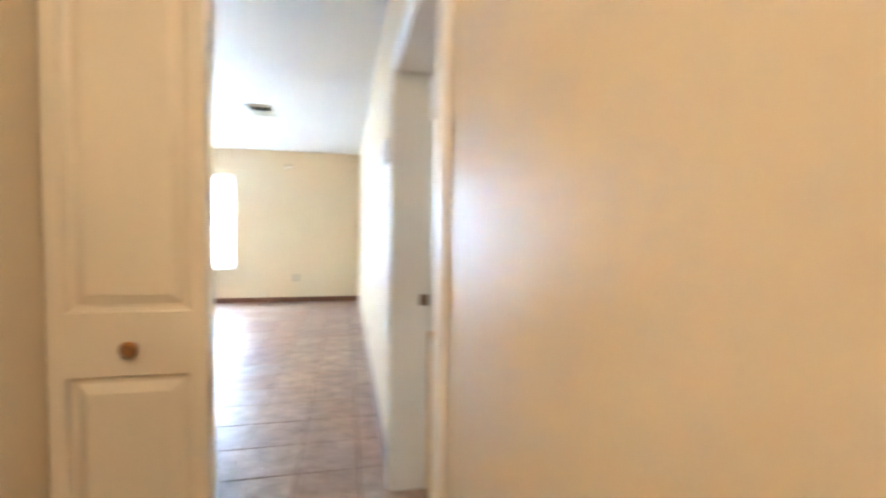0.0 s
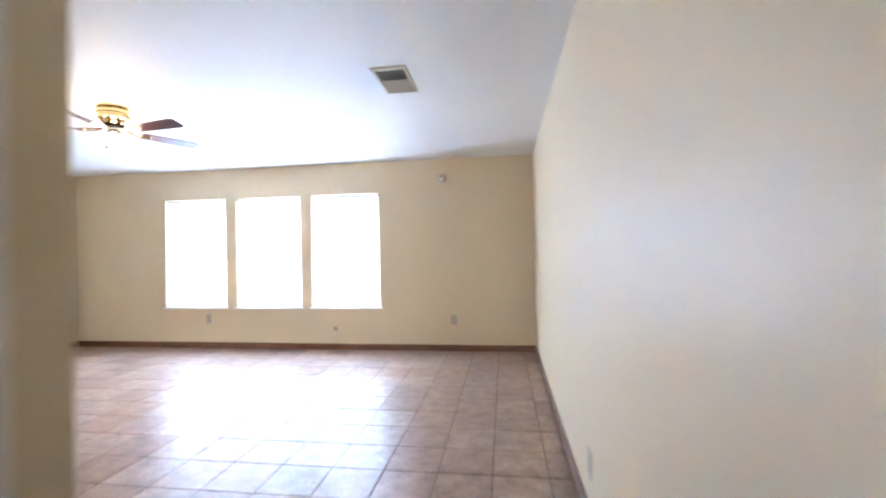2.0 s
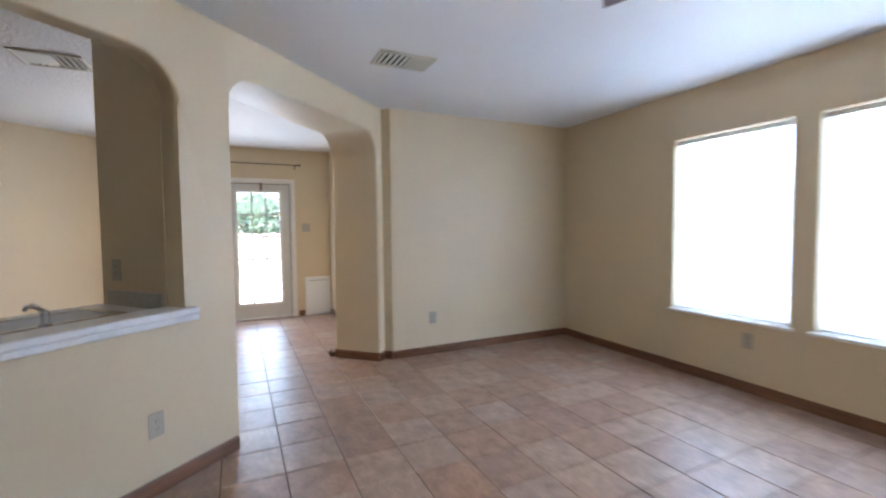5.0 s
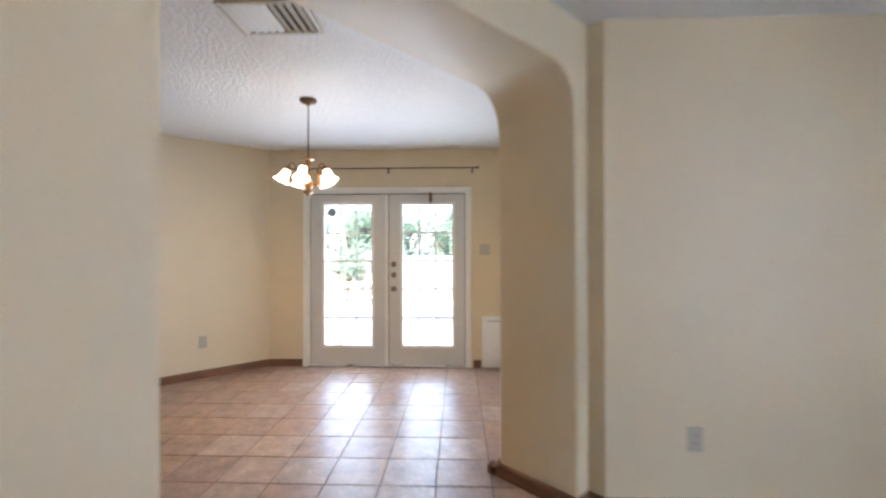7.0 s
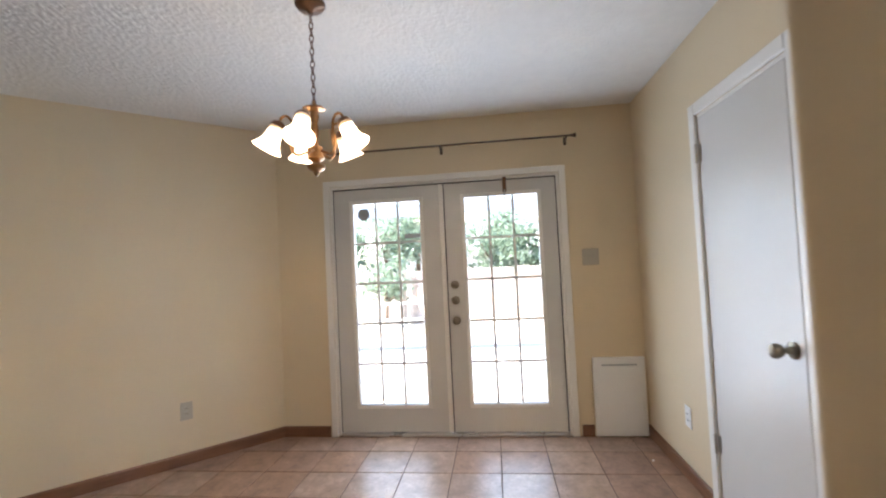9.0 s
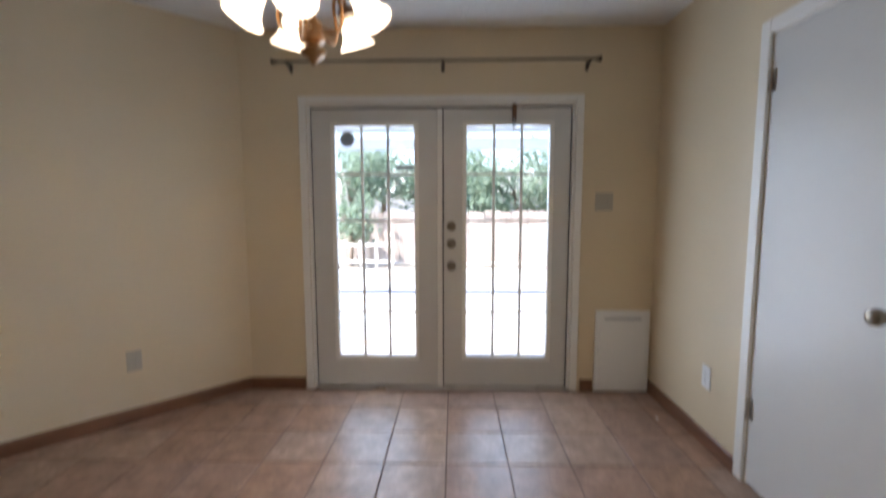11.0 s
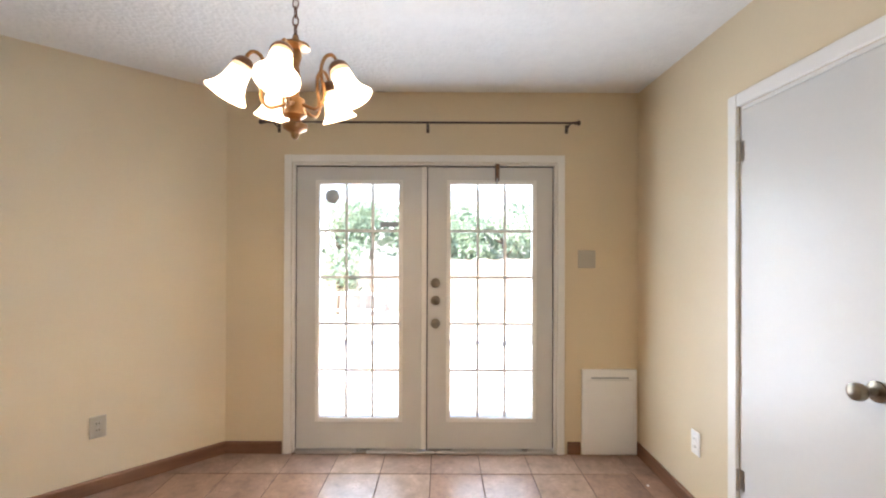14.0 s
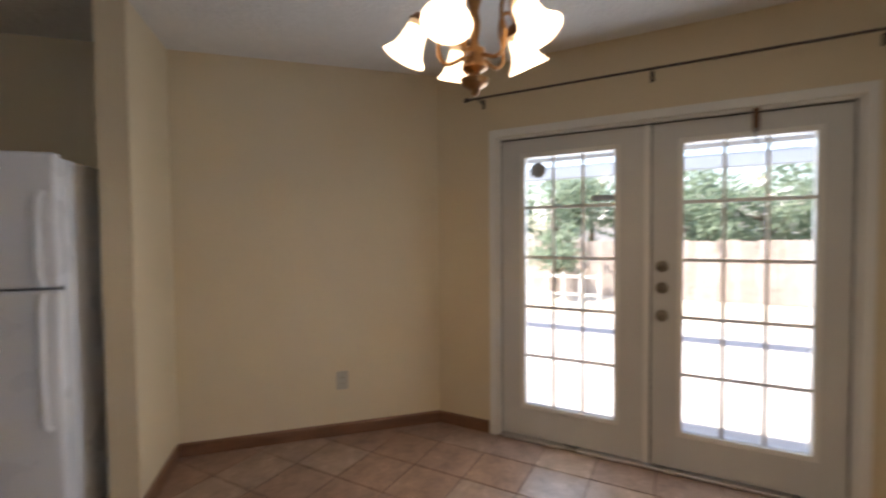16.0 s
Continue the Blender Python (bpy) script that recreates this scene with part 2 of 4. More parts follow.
M_BLIND = translucent_material("white_vinyl_slat", (0.9, 0.9, 0.9), 0.65)
M_WOODBLIND = translucent_material("honey_wood_slat", (0.36, 0.18, 0.09), 0.05)
M_GLASS = glass_material("clear_glass")
M_MIRROR = material("mirror_silver", (0.86, 0.9, 0.88), 0.015, metal=1.0, var=0.0)
M_SHADE = glow_material("lit_frosted_glass", (1.0, 0.81, 0.54), 0.75)
M_FANSHADE = glow_material("bright_frosted_glass", (1.0, 0.80, 0.54), 3.0)
M_NECKGLOW = glow_material("warm_neck_glow", (1.0, 0.60, 0.24), 0.07)
M_DOME = glow_material("lit_ceiling_dome", (1.0, 0.84, 0.66), 1.7)
M_FRIDGE = material("white_fridge_enamel", (0.78, 0.79, 0.80), 0.28, var=0.02, bump=0.15, bump_scale=220)
M_VENT = material("cream_vent_paint", (0.56, 0.52, 0.41), 0.4, var=0.04)
M_LEDGE = material("white_laminate_ledge", (0.74, 0.74, 0.74), 0.3, var=0.04, scale=20)
M_COUNTER = material("grey_counter", (0.50, 0.47, 0.43), 0.3, var=0.15, scale=60)
M_CONCRETE = material("patio_concrete", (0.40, 0.385, 0.36), 0.8, var=0.12, scale=2, bump=0.3, bump_scale=40, stain=0.25)
M_GROUND = material("dry_ground", (0.42, 0.39, 0.33), 0.95, var=0.2, scale=1.3, bump=0.4, bump_scale=20)
M_FENCE = material("weathered_cedar", (0.42, 0.35, 0.30), 0.8, var=0.2, scale=6, per_object=0.15)
M_PATIO = material("painted_patio_beam", (0.27, 0.32, 0.37), 0.6, var=0.06)
M_LEAF = translucent_material("leaf_green", (0.24, 0.32, 0.23), 0.5)
M_BARK = material("bark", (0.14, 0.10, 0.07), 0.9, var=0.25, scale=12, bump=0.6)
M_ROOF = material("pale_roof", (0.5, 0.48, 0.46), 0.8, var=0.1)

# ---- mesh helpers ----


def obj(name, bm, mat, parent=None, label="", smooth=0.0):
    bmesh.ops.recalc_face_normals(bm, faces=bm.faces)
    me = bpy.data.meshes.new(name)
    bm.to_mesh(me)
    bm.free()
    me.materials.append(mat)
    if smooth:
        for p in me.polygons:
            p.use_smooth = True
        me.set_sharp_from_angle(angle=radians(smooth))
    ob = new(name, me)
    if parent is not None:
        ob.parent = parent
    if label:
        ob["label"] = label
    return ob


def part(name, bm, mat, parent, label="", smooth=0.0):
    return obj(name, bm, mat, parent, label, smooth)


def thing(name, m, label, category, group="", kind=""):
    e = new(name)
    e.empty_display_size = 0.1
    e.matrix_world = m
    return tagged(e, label, category, group, kind)


def add_box(bm, x0, x1, y0, y1, z0, z1, bevel=0.0, seg=1, m=None):
    t = Matrix.Translation(((x0 + x1) / 2, (y0 + y1) / 2, (z0 + z1) / 2)) @ Matrix.Diagonal((abs(x1 - x0), abs(y1 - y0), abs(z1 - z0), 1))
    r = bmesh.ops.create_cube(bm, size=1.0, matrix=t)
    vs = r["verts"]
    if bevel:
        es = {e for v in vs for e in v.link_edges}
        rb = bmesh.ops.bevel(bm, geom=list(es), offset=bevel, segments=seg, affect='EDGES', profile=0.5)
        vs = rb["verts"]
    if m is not None:
        bmesh.ops.transform(bm, matrix=m, verts=list({v for v in vs if v.is_valid}))
    return bm


def box(x0, x1, y0, y1, z0, z1, bevel=0.0, seg=1, m=None):
    return add_box(bmesh.new(), x0, x1, y0, y1, z0, z1, bevel, seg, m)


def lathe(profile, n=24, bm=None, m=None):
    """A turned shape from (radius, z) pairs."""
    bm = bm or bmesh.new()
    m = m or Matrix.Identity(4)
    rings = []
    for r, z in profile:
        rings.append([bm.verts.new(m @ Vector((max(r, 1e-4) * math.cos(2 * math.pi * i / n), max(r, 1e-4) * math.sin(2 * math.pi * i / n), z))) for i in range(n)])
    for a, b in zip(rings, rings[1:]):
        for i in range(n):
            bm.faces.new((a[i], a[(i + 1) % n], b[(i + 1) % n], b[i]))
    bm.faces.new(rings[0][::-1])
    bm.faces.new(rings[-1])
    return bm


def tube(points, radius, n=8, bm=None):
    bm = bm or bmesh.new()
    pts = [Vector(p) for p in points]
    rings = []
    side = None
    for i, p in enumerate(pts):
        d = (pts[min(i + 1, len(pts) - 1)] - pts[max(i - 1, 0)]).normalized()
        if side is None:
            side = d.orthogonal()
        side = (side - d * side.dot(d)).normalized()
        q = Matrix((side, d.cross(side), d)).transposed()
        r = radius[i] if isinstance(radius, (list, tuple)) else radius
        rings.append([bm.verts.new(p + q @ Vector((r * math.cos(2 * math.pi * k / n), r * math.sin(2 * math.pi * k / n), 0))) for k in range(n)])
    for a, b in zip(rings, rings[1:]):
        for k in range(n):
            bm.faces.new((a[k], a[(k + 1) % n], b[(k + 1) % n], b[k]))
    bm.faces.new(rings[0][::-1])
    bm.faces.new(rings[-1])
    return bm


def curve_through(points, steps=6):
    """A smooth line through the points."""
    p = [Vector(v) for v in points]
    p = [p[0] * 2 - p[1]] + p + [p[-1] * 2 - p[-2]]
    out = []
    for i in range(1, len(p) - 2):
        a, b, c, d = p[i - 1:i + 3]
        for k in range(steps):
            u = k / steps
            out.append(0.5 * ((2 * b) + (c - a) * u + (2 * a - 5 * b + 4 * c - d) * u * u + (3 * b - a - 3 * c + d) * u ** 3))
    return out + [p[-2]]


def prism(outline, z0, z1, bm=None):
    """An upright prism over a plan outline."""
    bm = bm or bmesh.new()
    lo = [bm.verts.new((x, y, z0)) for x, y in outline]
    hi = [bm.verts.new((x, y, z1)) for x, y in outline]
    k = len(outline)
    for i in range(k):
        bm.faces.new((lo[i], lo[(i + 1) % k], hi[(i + 1) % k], hi[i]))
    f = [bm.faces.new(lo[::-1]), bm.faces.new(hi)]
    bm.normal_update()
    bmesh.ops.triangulate(bm, faces=f)
    return bm


def plate(outline, depth, m, bm=None):
    """A flat outline in (s, z), given thickness along the local y and set by m."""
    bm = bm or bmesh.new()
    a = [bm.verts.new(m @ Vector((s, 0, z))) for s, z in outline]
    b = [bm.verts.new(m @ Vector((s, depth, z))) for s, z in outline]
    k = len(outline)
    for i in range(k):
        bm.faces.new((a[i], a[(i + 1) % k], b[(i + 1) % k], b[i]))
    f = [bm.faces.new(a[::-1]), bm.faces.new(b)]
    bm.normal_update()
    bmesh.ops.triangulate(bm, faces=f)
    return bm


def run_frame(p0, p1):
    """The frame of a wall: x along it from p0 to p1, y to its left."""
    d = Vector((p1[0] - p0[0], p1[1] - p0[1], 0))
    a = math.atan2(d.y, d.x)
    return Matrix.Translation((p0[0], p0[1], 0)) @ Matrix.Rotation(a, 4, 'Z'), d.length


def wall(name, p0, p1, depth, z1, holes=(), mat=None, label="", z0=-0.05):
    """A wall whose seen face runs from p0 to p1; depth goes to the left of that way. holes: (s0, s1, z0, z1)."""
    m, length = run_frame(p0, p1)
    ss = sorted({0.0, length, *[h[0] for h in holes], *[h[1] for h in holes]})
    zs = sorted({z0, z1, *[h[2] for h in holes], *[h[3] for h in holes]})
    ss = [s for s in ss if -1e-6 <= s <= length + 1e-6]
    zs = [z for z in zs if z0 - 1e-6 <= z <= z1 + 1e-6]
    bm = bmesh.new()
    made = {}

    def v(i, j, k):
        key = (i, j, k)
        if key not in made:
            made[key] = bm.verts.new(m @ Vector((ss[i], depth * k, zs[j])))
        return made[key]

    def solid(i, j):
        if not (0 <= i < len(ss) - 1 and 0 <= j < len(zs) - 1):
            return False
        s, z = (ss[i] + ss[i + 1]) / 2, (zs[j] + zs[j + 1]) / 2
        return not any(h[0] < s < h[1] and h[2] < z < h[3] for h in holes)

    for i in range(len(ss) - 1):
        for j in range(len(zs) - 1):
            if not solid(i, j):
                continue
            bm.faces.new((v(i, j, 0), v(i + 1, j, 0), v(i + 1, j + 1, 0), v(i, j + 1, 0)))
            bm.faces.new((v(i, j, 1), v(i, j + 1, 1), v(i + 1, j + 1, 1), v(i + 1, j, 1)))
            if not solid(i - 1, j):
                bm.faces.new((v(i, j, 0), v(i, j + 1, 0), v(i, j + 1, 1), v(i, j, 1)))
            if not solid(i + 1, j):
                bm.faces.new((v(i + 1, j, 0), v(i + 1, j, 1), v(i + 1, j + 1, 1), v(i + 1, j + 1, 0)))
            if not solid(i, j - 1):
                bm.faces.new((v(i, j, 0), v(i, j, 1), v(i + 1, j, 1), v(i + 1, j, 0)))
            if not solid(i, j + 1):
                bm.faces.new((v(i, j + 1, 0), v(i + 1, j + 1, 0), v(i + 1, j + 1, 1), v(i, j + 1, 1)))
    ob = obj(name, bm, mat or M_WALL)
    return tagged(ob, label or "cream painted plaster wall", "wall", kind="structure")


def baseboard(p0, p1, h=0.085, mat=None, label="dark brown wooden baseboard along the wall"):
    """Runs along the face from p0 to p1, standing to the right of that way."""
    m, length = run_frame(p0, p1)
    bm = bmesh.new()
    prof = [(0, 0), (0, h), (-0.006, h), (-0.013, h - 0.012), (-0.014, 0)]
    a = [bm.verts.new((0, y, z)) for y, z in prof]
    b = [bm.verts.new((length, y, z)) for y, z in prof]
    for i in range(len(prof)):
        j = (i + 1) % len(prof)
        bm.faces.new((a[i], a[j], b[j], b[i]))
    bm.faces.new(a[::-1])
    bm.faces.new(b)
    ob = obj("baseboard", bm, mat or M_BASE)
    ob.matrix_world = m @ Matrix.Translation((0, -0.001, 0.0005))
    return tagged(ob, label, "baseboard", kind="structure")


def rounded_arch(s0, s1, top, r, n=10):
    """The underside of an opening with rounded upper corners, from the left foot to the right one."""
    pts = []
    for i in range(n + 1):
        a = math.pi - i * math.pi / 2 / n
        pts.append((s0 + r + r * math.cos(a), top - r + r * math.sin(a)))
    for i in range(n + 1):
        a = math.pi / 2 - i * math.pi / 2 / n
        pts.append((s1 - r + r * math.cos(a), top - r + r * math.sin(a)))
    return pts

# ---- structure ----
C = 2.55          # ceiling
WY = 3.845        # window wall
WX = 2.79         # west wall of the living room
HX = 9.53         # hall and living room, east wall
LX = 8.58         # hall, west wall
DY = 1.51         # dining room, north wall
K0 = Vector((4.088, 0.142, 0))      # where the kitchen wall meets the arch
J0 = Vector((2.80, 1.445, 0))      # foot of the arch's far jamb
KD = Vector((0.655, -0.756, 0))   # way of the kitchen wall
K1 = K0 + KD * 2.3
ARCH_TOP, ARCH_R, ARCH_D = 2.29, 0.22, 0.52

# floor bed under the tiles
outline = [(-0.15, -1.6), (3.9, -5.3), (9.7, -5.3), (9.7, 4.0), (2.6, 4.0), (-0.15, 1.7)]
tagged(obj("floor", prism(outline, -0.12, -0.005), M_GROUT), "terracotta tile floor with dark grout lines", "floor", kind="structure")
floor = bpy.data.objects["floor"]
tagged(obj("floor_bedroom", box(9.7, 13.1, -3.4, 1.9, -0.12, -0.012), M_OAKTRIM), "light oak laminate plank floor", "floor", kind="structure")
floor_bed = bpy.data.objects["floor_bedroom"]

# ceilings
tagged(obj("ceiling_living", prism([(2.72, 1.5), (4.14, 0.10), (5.75, -1.75), (5.75, -5.3), (9.6, -5.3), (9.6, 4.0), (2.72, 4.0)], C, C + 0.2), M_CEIL), "smooth white painted ceiling", "ceiling", kind="structure")
tagged(obj("ceiling_dining", prism([(-0.15, 1.75), (-0.15, -1.6), (3.9, -5.3), (5.75, -5.3), (5.75, -1.75), (4.14, 0.10), (2.72, 1.5), (2.72, 1.75)], C, C + 0.2), M_CEIL_TEX), "white ceiling with knockdown texture", "ceiling", kind="structure")
tagged(obj("ceiling_bedroom", box(9.6, 13.1, -3.5, 2.0, C + 0.03, C + 0.2), M_CEIL), "white bedroom ceiling", "ceiling", kind="structure")

# living room
WINS = [(4.27, 5.22), (5.385, 6.35), (6.51, 7.475)]
WZ0, WZ1 = 0.58, 2.13
wall("wall_north", (WX - 0.2, WY), (HX + 0.15, WY), 0.2, C, [(a - WX + 0.2, b - WX + 0.2, WZ0, WZ1) for a, b in WINS])
wall("wall_west", (WX, 1.59), (WX, WY), 0.15, C)
wall("wall_hall_east", (HX, WY), (HX, -4.6), 0.15, C, [(WY + 1.80, WY + 2.87, -0.05, 2.06)])
wall("wall_hall_west", (LX, -4.6), (LX, -1.34), 0.14, C, [(2.41, 3.16, -0.05, 2.05)])
wall("wall_hall_south", (HX + 0.15, -4.6), (LX - 0.14, -4.6), 0.15, C)
wall("wall_living_south", (LX - 0.14, -1.34), (K1.x - 0.05, -1.34), 0.14, C)
wall("wall_kitchen_south", (K1.x + 0.12, -1.52), (K1.x + 0.12, -5.2), 0.14, C)
wall("wall_kitchen_end", (5.7, -5.0), (3.3, -5.0), 0.15, C)



def ease(bm, m, s0, s1, z0, z1):
    """Rounds the sharp long edges of an opening, as the plaster's bullnose corners are."""
    inv = m.inverted()
    bm.normal_update()
    es = []
    for e in bm.edges:
        a, b = inv @ e.verts[0].co, inv @ e.verts[1].co
        if all(s0 <= v.x <= s1 and z0 <= v.z <= z1 for v in (a, b)) and abs(a.y - b.y) < 1e-4 and len(e.link_faces) == 2 and e.calc_face_angle() > 0.8:
            es.append(e)
    bmesh.ops.bevel(bm, geom=es, offset=0.02, segments=3, affect='EDGES', profile=0.5)


# kitchen wall with its pass-through
mk, lk = run_frame(K0[:2], K1[:2])
PT0, PT1 = 0.31, 1.88
bm = box(0, lk, -0.14, 0, -0.05, 0.89, m=mk)
tagged(obj("wall_half", bm, M_WALL), "cream half wall below the kitchen pass-through", "wall", kind="structure")
op = rounded_arch(PT0, PT1, 2.25, 0.22)
outline = [(0, 0.89), (0, C), (lk, C), (lk, 0.89), (PT1, 0.89)] + op[::-1] + [(PT0, 0.89)]
bm = plate(outline, -0.14, mk)
ease(bm, mk, PT0 - 0.005, PT1 + 0.005, 0.90, 2.255)
tagged(obj("wall_pass_through", bm, M_WALL, None, "", 50), "cream wall with round-cornered pass-through opening", "wall", kind="structure")
DEP = Vector((-0.74, -0.672, 0))
pier_a = K0 + KD * PT0 + DEP * 0.138
pier_b = K0 + KD * PT0 + DEP * 0.70
pier_c = K0 + DEP * 0.40
pier_d = K0 + DEP * 0.10
tagged(obj("wall_pier", prism([pier_a[:2], pier_b[:2], pier_c[:2], pier_d[:2]], 0, C), M_WALL), "deep cream pier between arch and pass-through", "wall", kind="structure")

# arch between living room and dining room
ma, la = run_frame(K0[:2], J0[:2])
op = rounded_arch(0.012, la, ARCH_TOP, ARCH_R)
STEP = 0.11
outline = [(0, 0), (0, C), (la + STEP, C), (la + STEP, 0), (la, 0)] + op[::-1] + [(0.012, 0)]
bm = plate(outline, ARCH_D, ma)
for v in bm.verts:
    q = ma.inverted() @ v.co
    if q.y > 0.1:
        v.co = ma @ Vector((q.x, ARCH_D * (0.70 + 0.30 * min(1, max(0, q.x / la))), q.z))
ease(bm, ma, 0.02, la + 0.005, -0.01, ARCH_TOP + 0.005)
tagged(obj("wall_arch", bm, M_WALL, None, "", 50), "cream archway wall with rounded corners and deep soffit", "wall", kind="structure")
JI = ma @ Vector((la, ARCH_D, 0))
JO = ma @ Vector((la + STEP, 0, 0))
JB = ma @ Vector((la + STEP, ARCH_D, 0))
tagged(obj("wall_arch_pier", prism([(JO.x, JO.y), (WX, 1.59), (WX - 0.15, 1.70), (1.95, 1.70), (1.90, DY), (JB.x, JB.y)], 0, C), M_WALL), "cream wall beside the archway", "wall", kind="structure")

# dining room
wall("wall_dining_west", (0, -1.55), (0, DY + 0.15), 0.16, C, [(0.61, 2.49, -0.05, 2.05)])
wall("wall_dining_north", (0, DY), (1.93, DY), 0.15, C, [(1.045, 1.775, -0.05, 2.10)])
wall("wall_dining_diagonal", (3.62, -5.0), (0, -1.40), 0.15, C)
S0, S1 = Vector((1.225, -2.62, 0)), Vector((1.665, -2.175, 0))
wall("wall_stub", S1[:2], S0[:2], 0.13, C)

# bedroom
EX = 12.87
BW = [(0.22, 0.99), (-0.73, 0.06), (-1.70, -0.89)]
wall("wall_bedroom_east", (EX, 1.3), (EX, -3.4), 0.18, C + 0.05, [(1.3 - b, 1.3 - a, 0.56, 2.16) for a, b in BW], M_WALL_WHITE, "pale painted bedroom wall")
MY = 1.15
wall("wall_bedroom_north", (9.68, MY), (EX + 0.1, MY), 0.12, C + 0.05, [(10.95 - 9.68, 12.80 - 9.68, -0.05, 2.10)], M_WALL_WHITE, "pale painted bedroom wall")
wall("wall_bedroom_south", (EX + 0.1, -3.2), (9.68, -3.2), 0.12, C + 0.05, (), M_WALL_WHITE, "pale painted bedroom wall")
wall("wall_bedroom_west", (9.684, -3.2), (9.684, MY), 0.004, C + 0.05, [(3.2 - 2.87, 3.2 - 1.80, -0.05, 2.06)], M_WALL_WHITE, "pale painted bedroom wall")
wall("wall_closet_back", (10.7, 1.8), (12.97, 1.8), 0.1, C + 0.05, (), M_WALL_WHITE, "closet back wall")

# baseboards
baseboard((WX, WY), (HX, WY))
baseboard((WX, 1.59), (WX, WY))
baseboard((HX, WY), (HX, -1.73))
baseboard((LX - 0.14, -1.34), (5.6, -1.34))
baseboard((LX, -1.416), (LX, -1.34))
baseboard((LX, -1.34), (LX - 0.14, -1.34))
baseboard(K1[:2], K0[:2])
baseboard(JI[:2], J0[:2])
baseboard((JO.x, JO.y), (WX, 1.59))
baseboard(J0[:2], (JO.x, JO.y))
baseboard((1.90, DY), (1.90 + (JI.x - 1.90) * 0.86, DY + (JI.y - DY) * 0.86))
baseboard((1.84, DY), (1.90, DY))
baseboard((0, DY), (0.98, DY))
baseboard((0, 1.01), (0, 1.10))
baseboard((0, -1.40), (0, -1.0))
baseboard((1.225, -2.62), (0, -1.40))
baseboard(S1[:2], S0[:2])
SE = S1 + Vector((0.7071, -0.7071, 0)) * 0.13
baseboard((SE.x, SE.y), S1[:2])
OAK = "light oak skirting along the bedroom wall"
baseboard((EX, 1.15), (EX, -3.2), 0.07, M_OAKTRIM, OAK)
baseboard((9.684, MY), (10.90, MY), 0.07, M_OAKTRIM, OAK)

# ---- doors and windows ----


def casing(parent, m, s0, s1, top, w=0.065, d=0.018, mat=None, foot=0.0, jamb=0.0):
    """Door trim on a wall face: m has x along the wall, y into the room (towards -y), z up."""
    mat = mat or M_WHITE
    part("casing", box(s0 - w, s0, -d, 0, foot, top + w, 0.004, 1, m), mat, parent)
    part("casing", box(s1, s1 + w, -d, 0, foot, top + w, 0.004, 1, m), mat, parent)
    part("casing", box(s0, s1, -d, 0, top, top + w, 0.004, 1, m), mat, parent)
    if jamb:
        part("jamb", box(s0, s0 + 0.018, 0, jamb, foot, top, 0.002, 1, m), mat, parent)
        part("jamb", box(s1 - 0.018, s1, 0, jamb, foot, top, 0.002, 1, m), mat, parent)
        part("jamb", box(s0 + 0.018, s1 - 0.018, 0, jamb, top - 0.018, top, 0.002, 1, m), mat, parent)


def round_knob(parent, m, mat, r=0.027, reach=0.06, label="round metal door knob", name="knob"):
    """A knob whose axis is the local z of m."""
    prof = [(0.034, 0), (0.034, 0.006), (0.014, 0.012), (0.011, reach * 0.45), (r * 0.8, reach * 0.6), (r, reach * 0.8), (r * 0.9, reach), (r * 0.5, reach + 0.006), (0.001, reach + 0.007)]
    return part(name, lathe(prof, 20, None, m), mat, parent, label, 40)


# French doors in the west wall: local x is world y
FD = thing("french_doors", pose(0, 0, 0), "white double French doors with gridded glass panes", "door", kind="structure")
FD.name = "door_1"
mf = Matrix(((0, -1, 0, 0), (1, 0, 0, 0), (0, 0, 1, 0), (0, 0, 0, 1)))   # x along +y, y into the wall
casing(FD, mf, -0.935, 0.935, 2.05, 0.052, 0.02, M_WHITE, 0, 0.14)
part("threshold", box(-0.917, 0.917, -0.02, 0.13, 0.0, 0.018, 0.005, 1, mf), M_NICKEL, FD, "worn metal threshold")


def french_leaf(y0, y1, glass0, glass1):
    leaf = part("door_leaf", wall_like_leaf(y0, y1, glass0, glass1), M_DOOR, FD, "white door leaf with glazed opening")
    z0, z1 = 0.245, 1.90
    bm = bmesh.new()
    for a, b, c, d in ((glass0 - 0.03, glass0, z0 - 0.03, z1 + 0.03), (glass1, glass1 + 0.03, z0 - 0.03, z1 + 0.03), (glass0, glass1, z0 - 0.03, z0), (glass0, glass1, z1, z1 + 0.03)):
        add_box(bm, a, b, 0.012, 0.022, c, d, 0.003, 1, mf)
    part("glazing_bead", bm, M_WHITE, leaf)
    xs = [glass0 + (glass1 - glass0) * i / 3 for i in range(4)]
    zs = [z0 + (z1 - z0) * j / 5 for j in range(6)]
    for i in (1, 2):
        part("muntin", box(xs[i] - 0.0095, xs[i] + 0.0095, 0.034, 0.042, z0, z1, 0.002, 1, mf), M_WHITE, leaf)
    for j in range(1, 5):
        part("muntin", box(glass0, glass1, 0.032, 0.040, zs[j] - 0.0095, zs[j] + 0.0095, 0.002, 1, mf), M_WHITE, leaf)
    pane = part("pane", box(glass0, glass1, 0.043, 0.047, z0, z1, 0, 1, mf), M_GLASS, leaf, "clear glass pane")
    pane.visible_shadow = False
    return leaf


def wall_like_leaf(y0, y1, g0, g1):
    bm = bmesh.new()
    for a, b, c, d in ((y0, g0, 0.024, 2.022), (g1, y1, 0.024, 2.022), (g0, g1, 0.024, 0.245), (g0, g1, 1.90, 2.022)):
        add_box(bm, a, b, 0.022, 0.066, c, d, 0, 1, mf)
    return bm


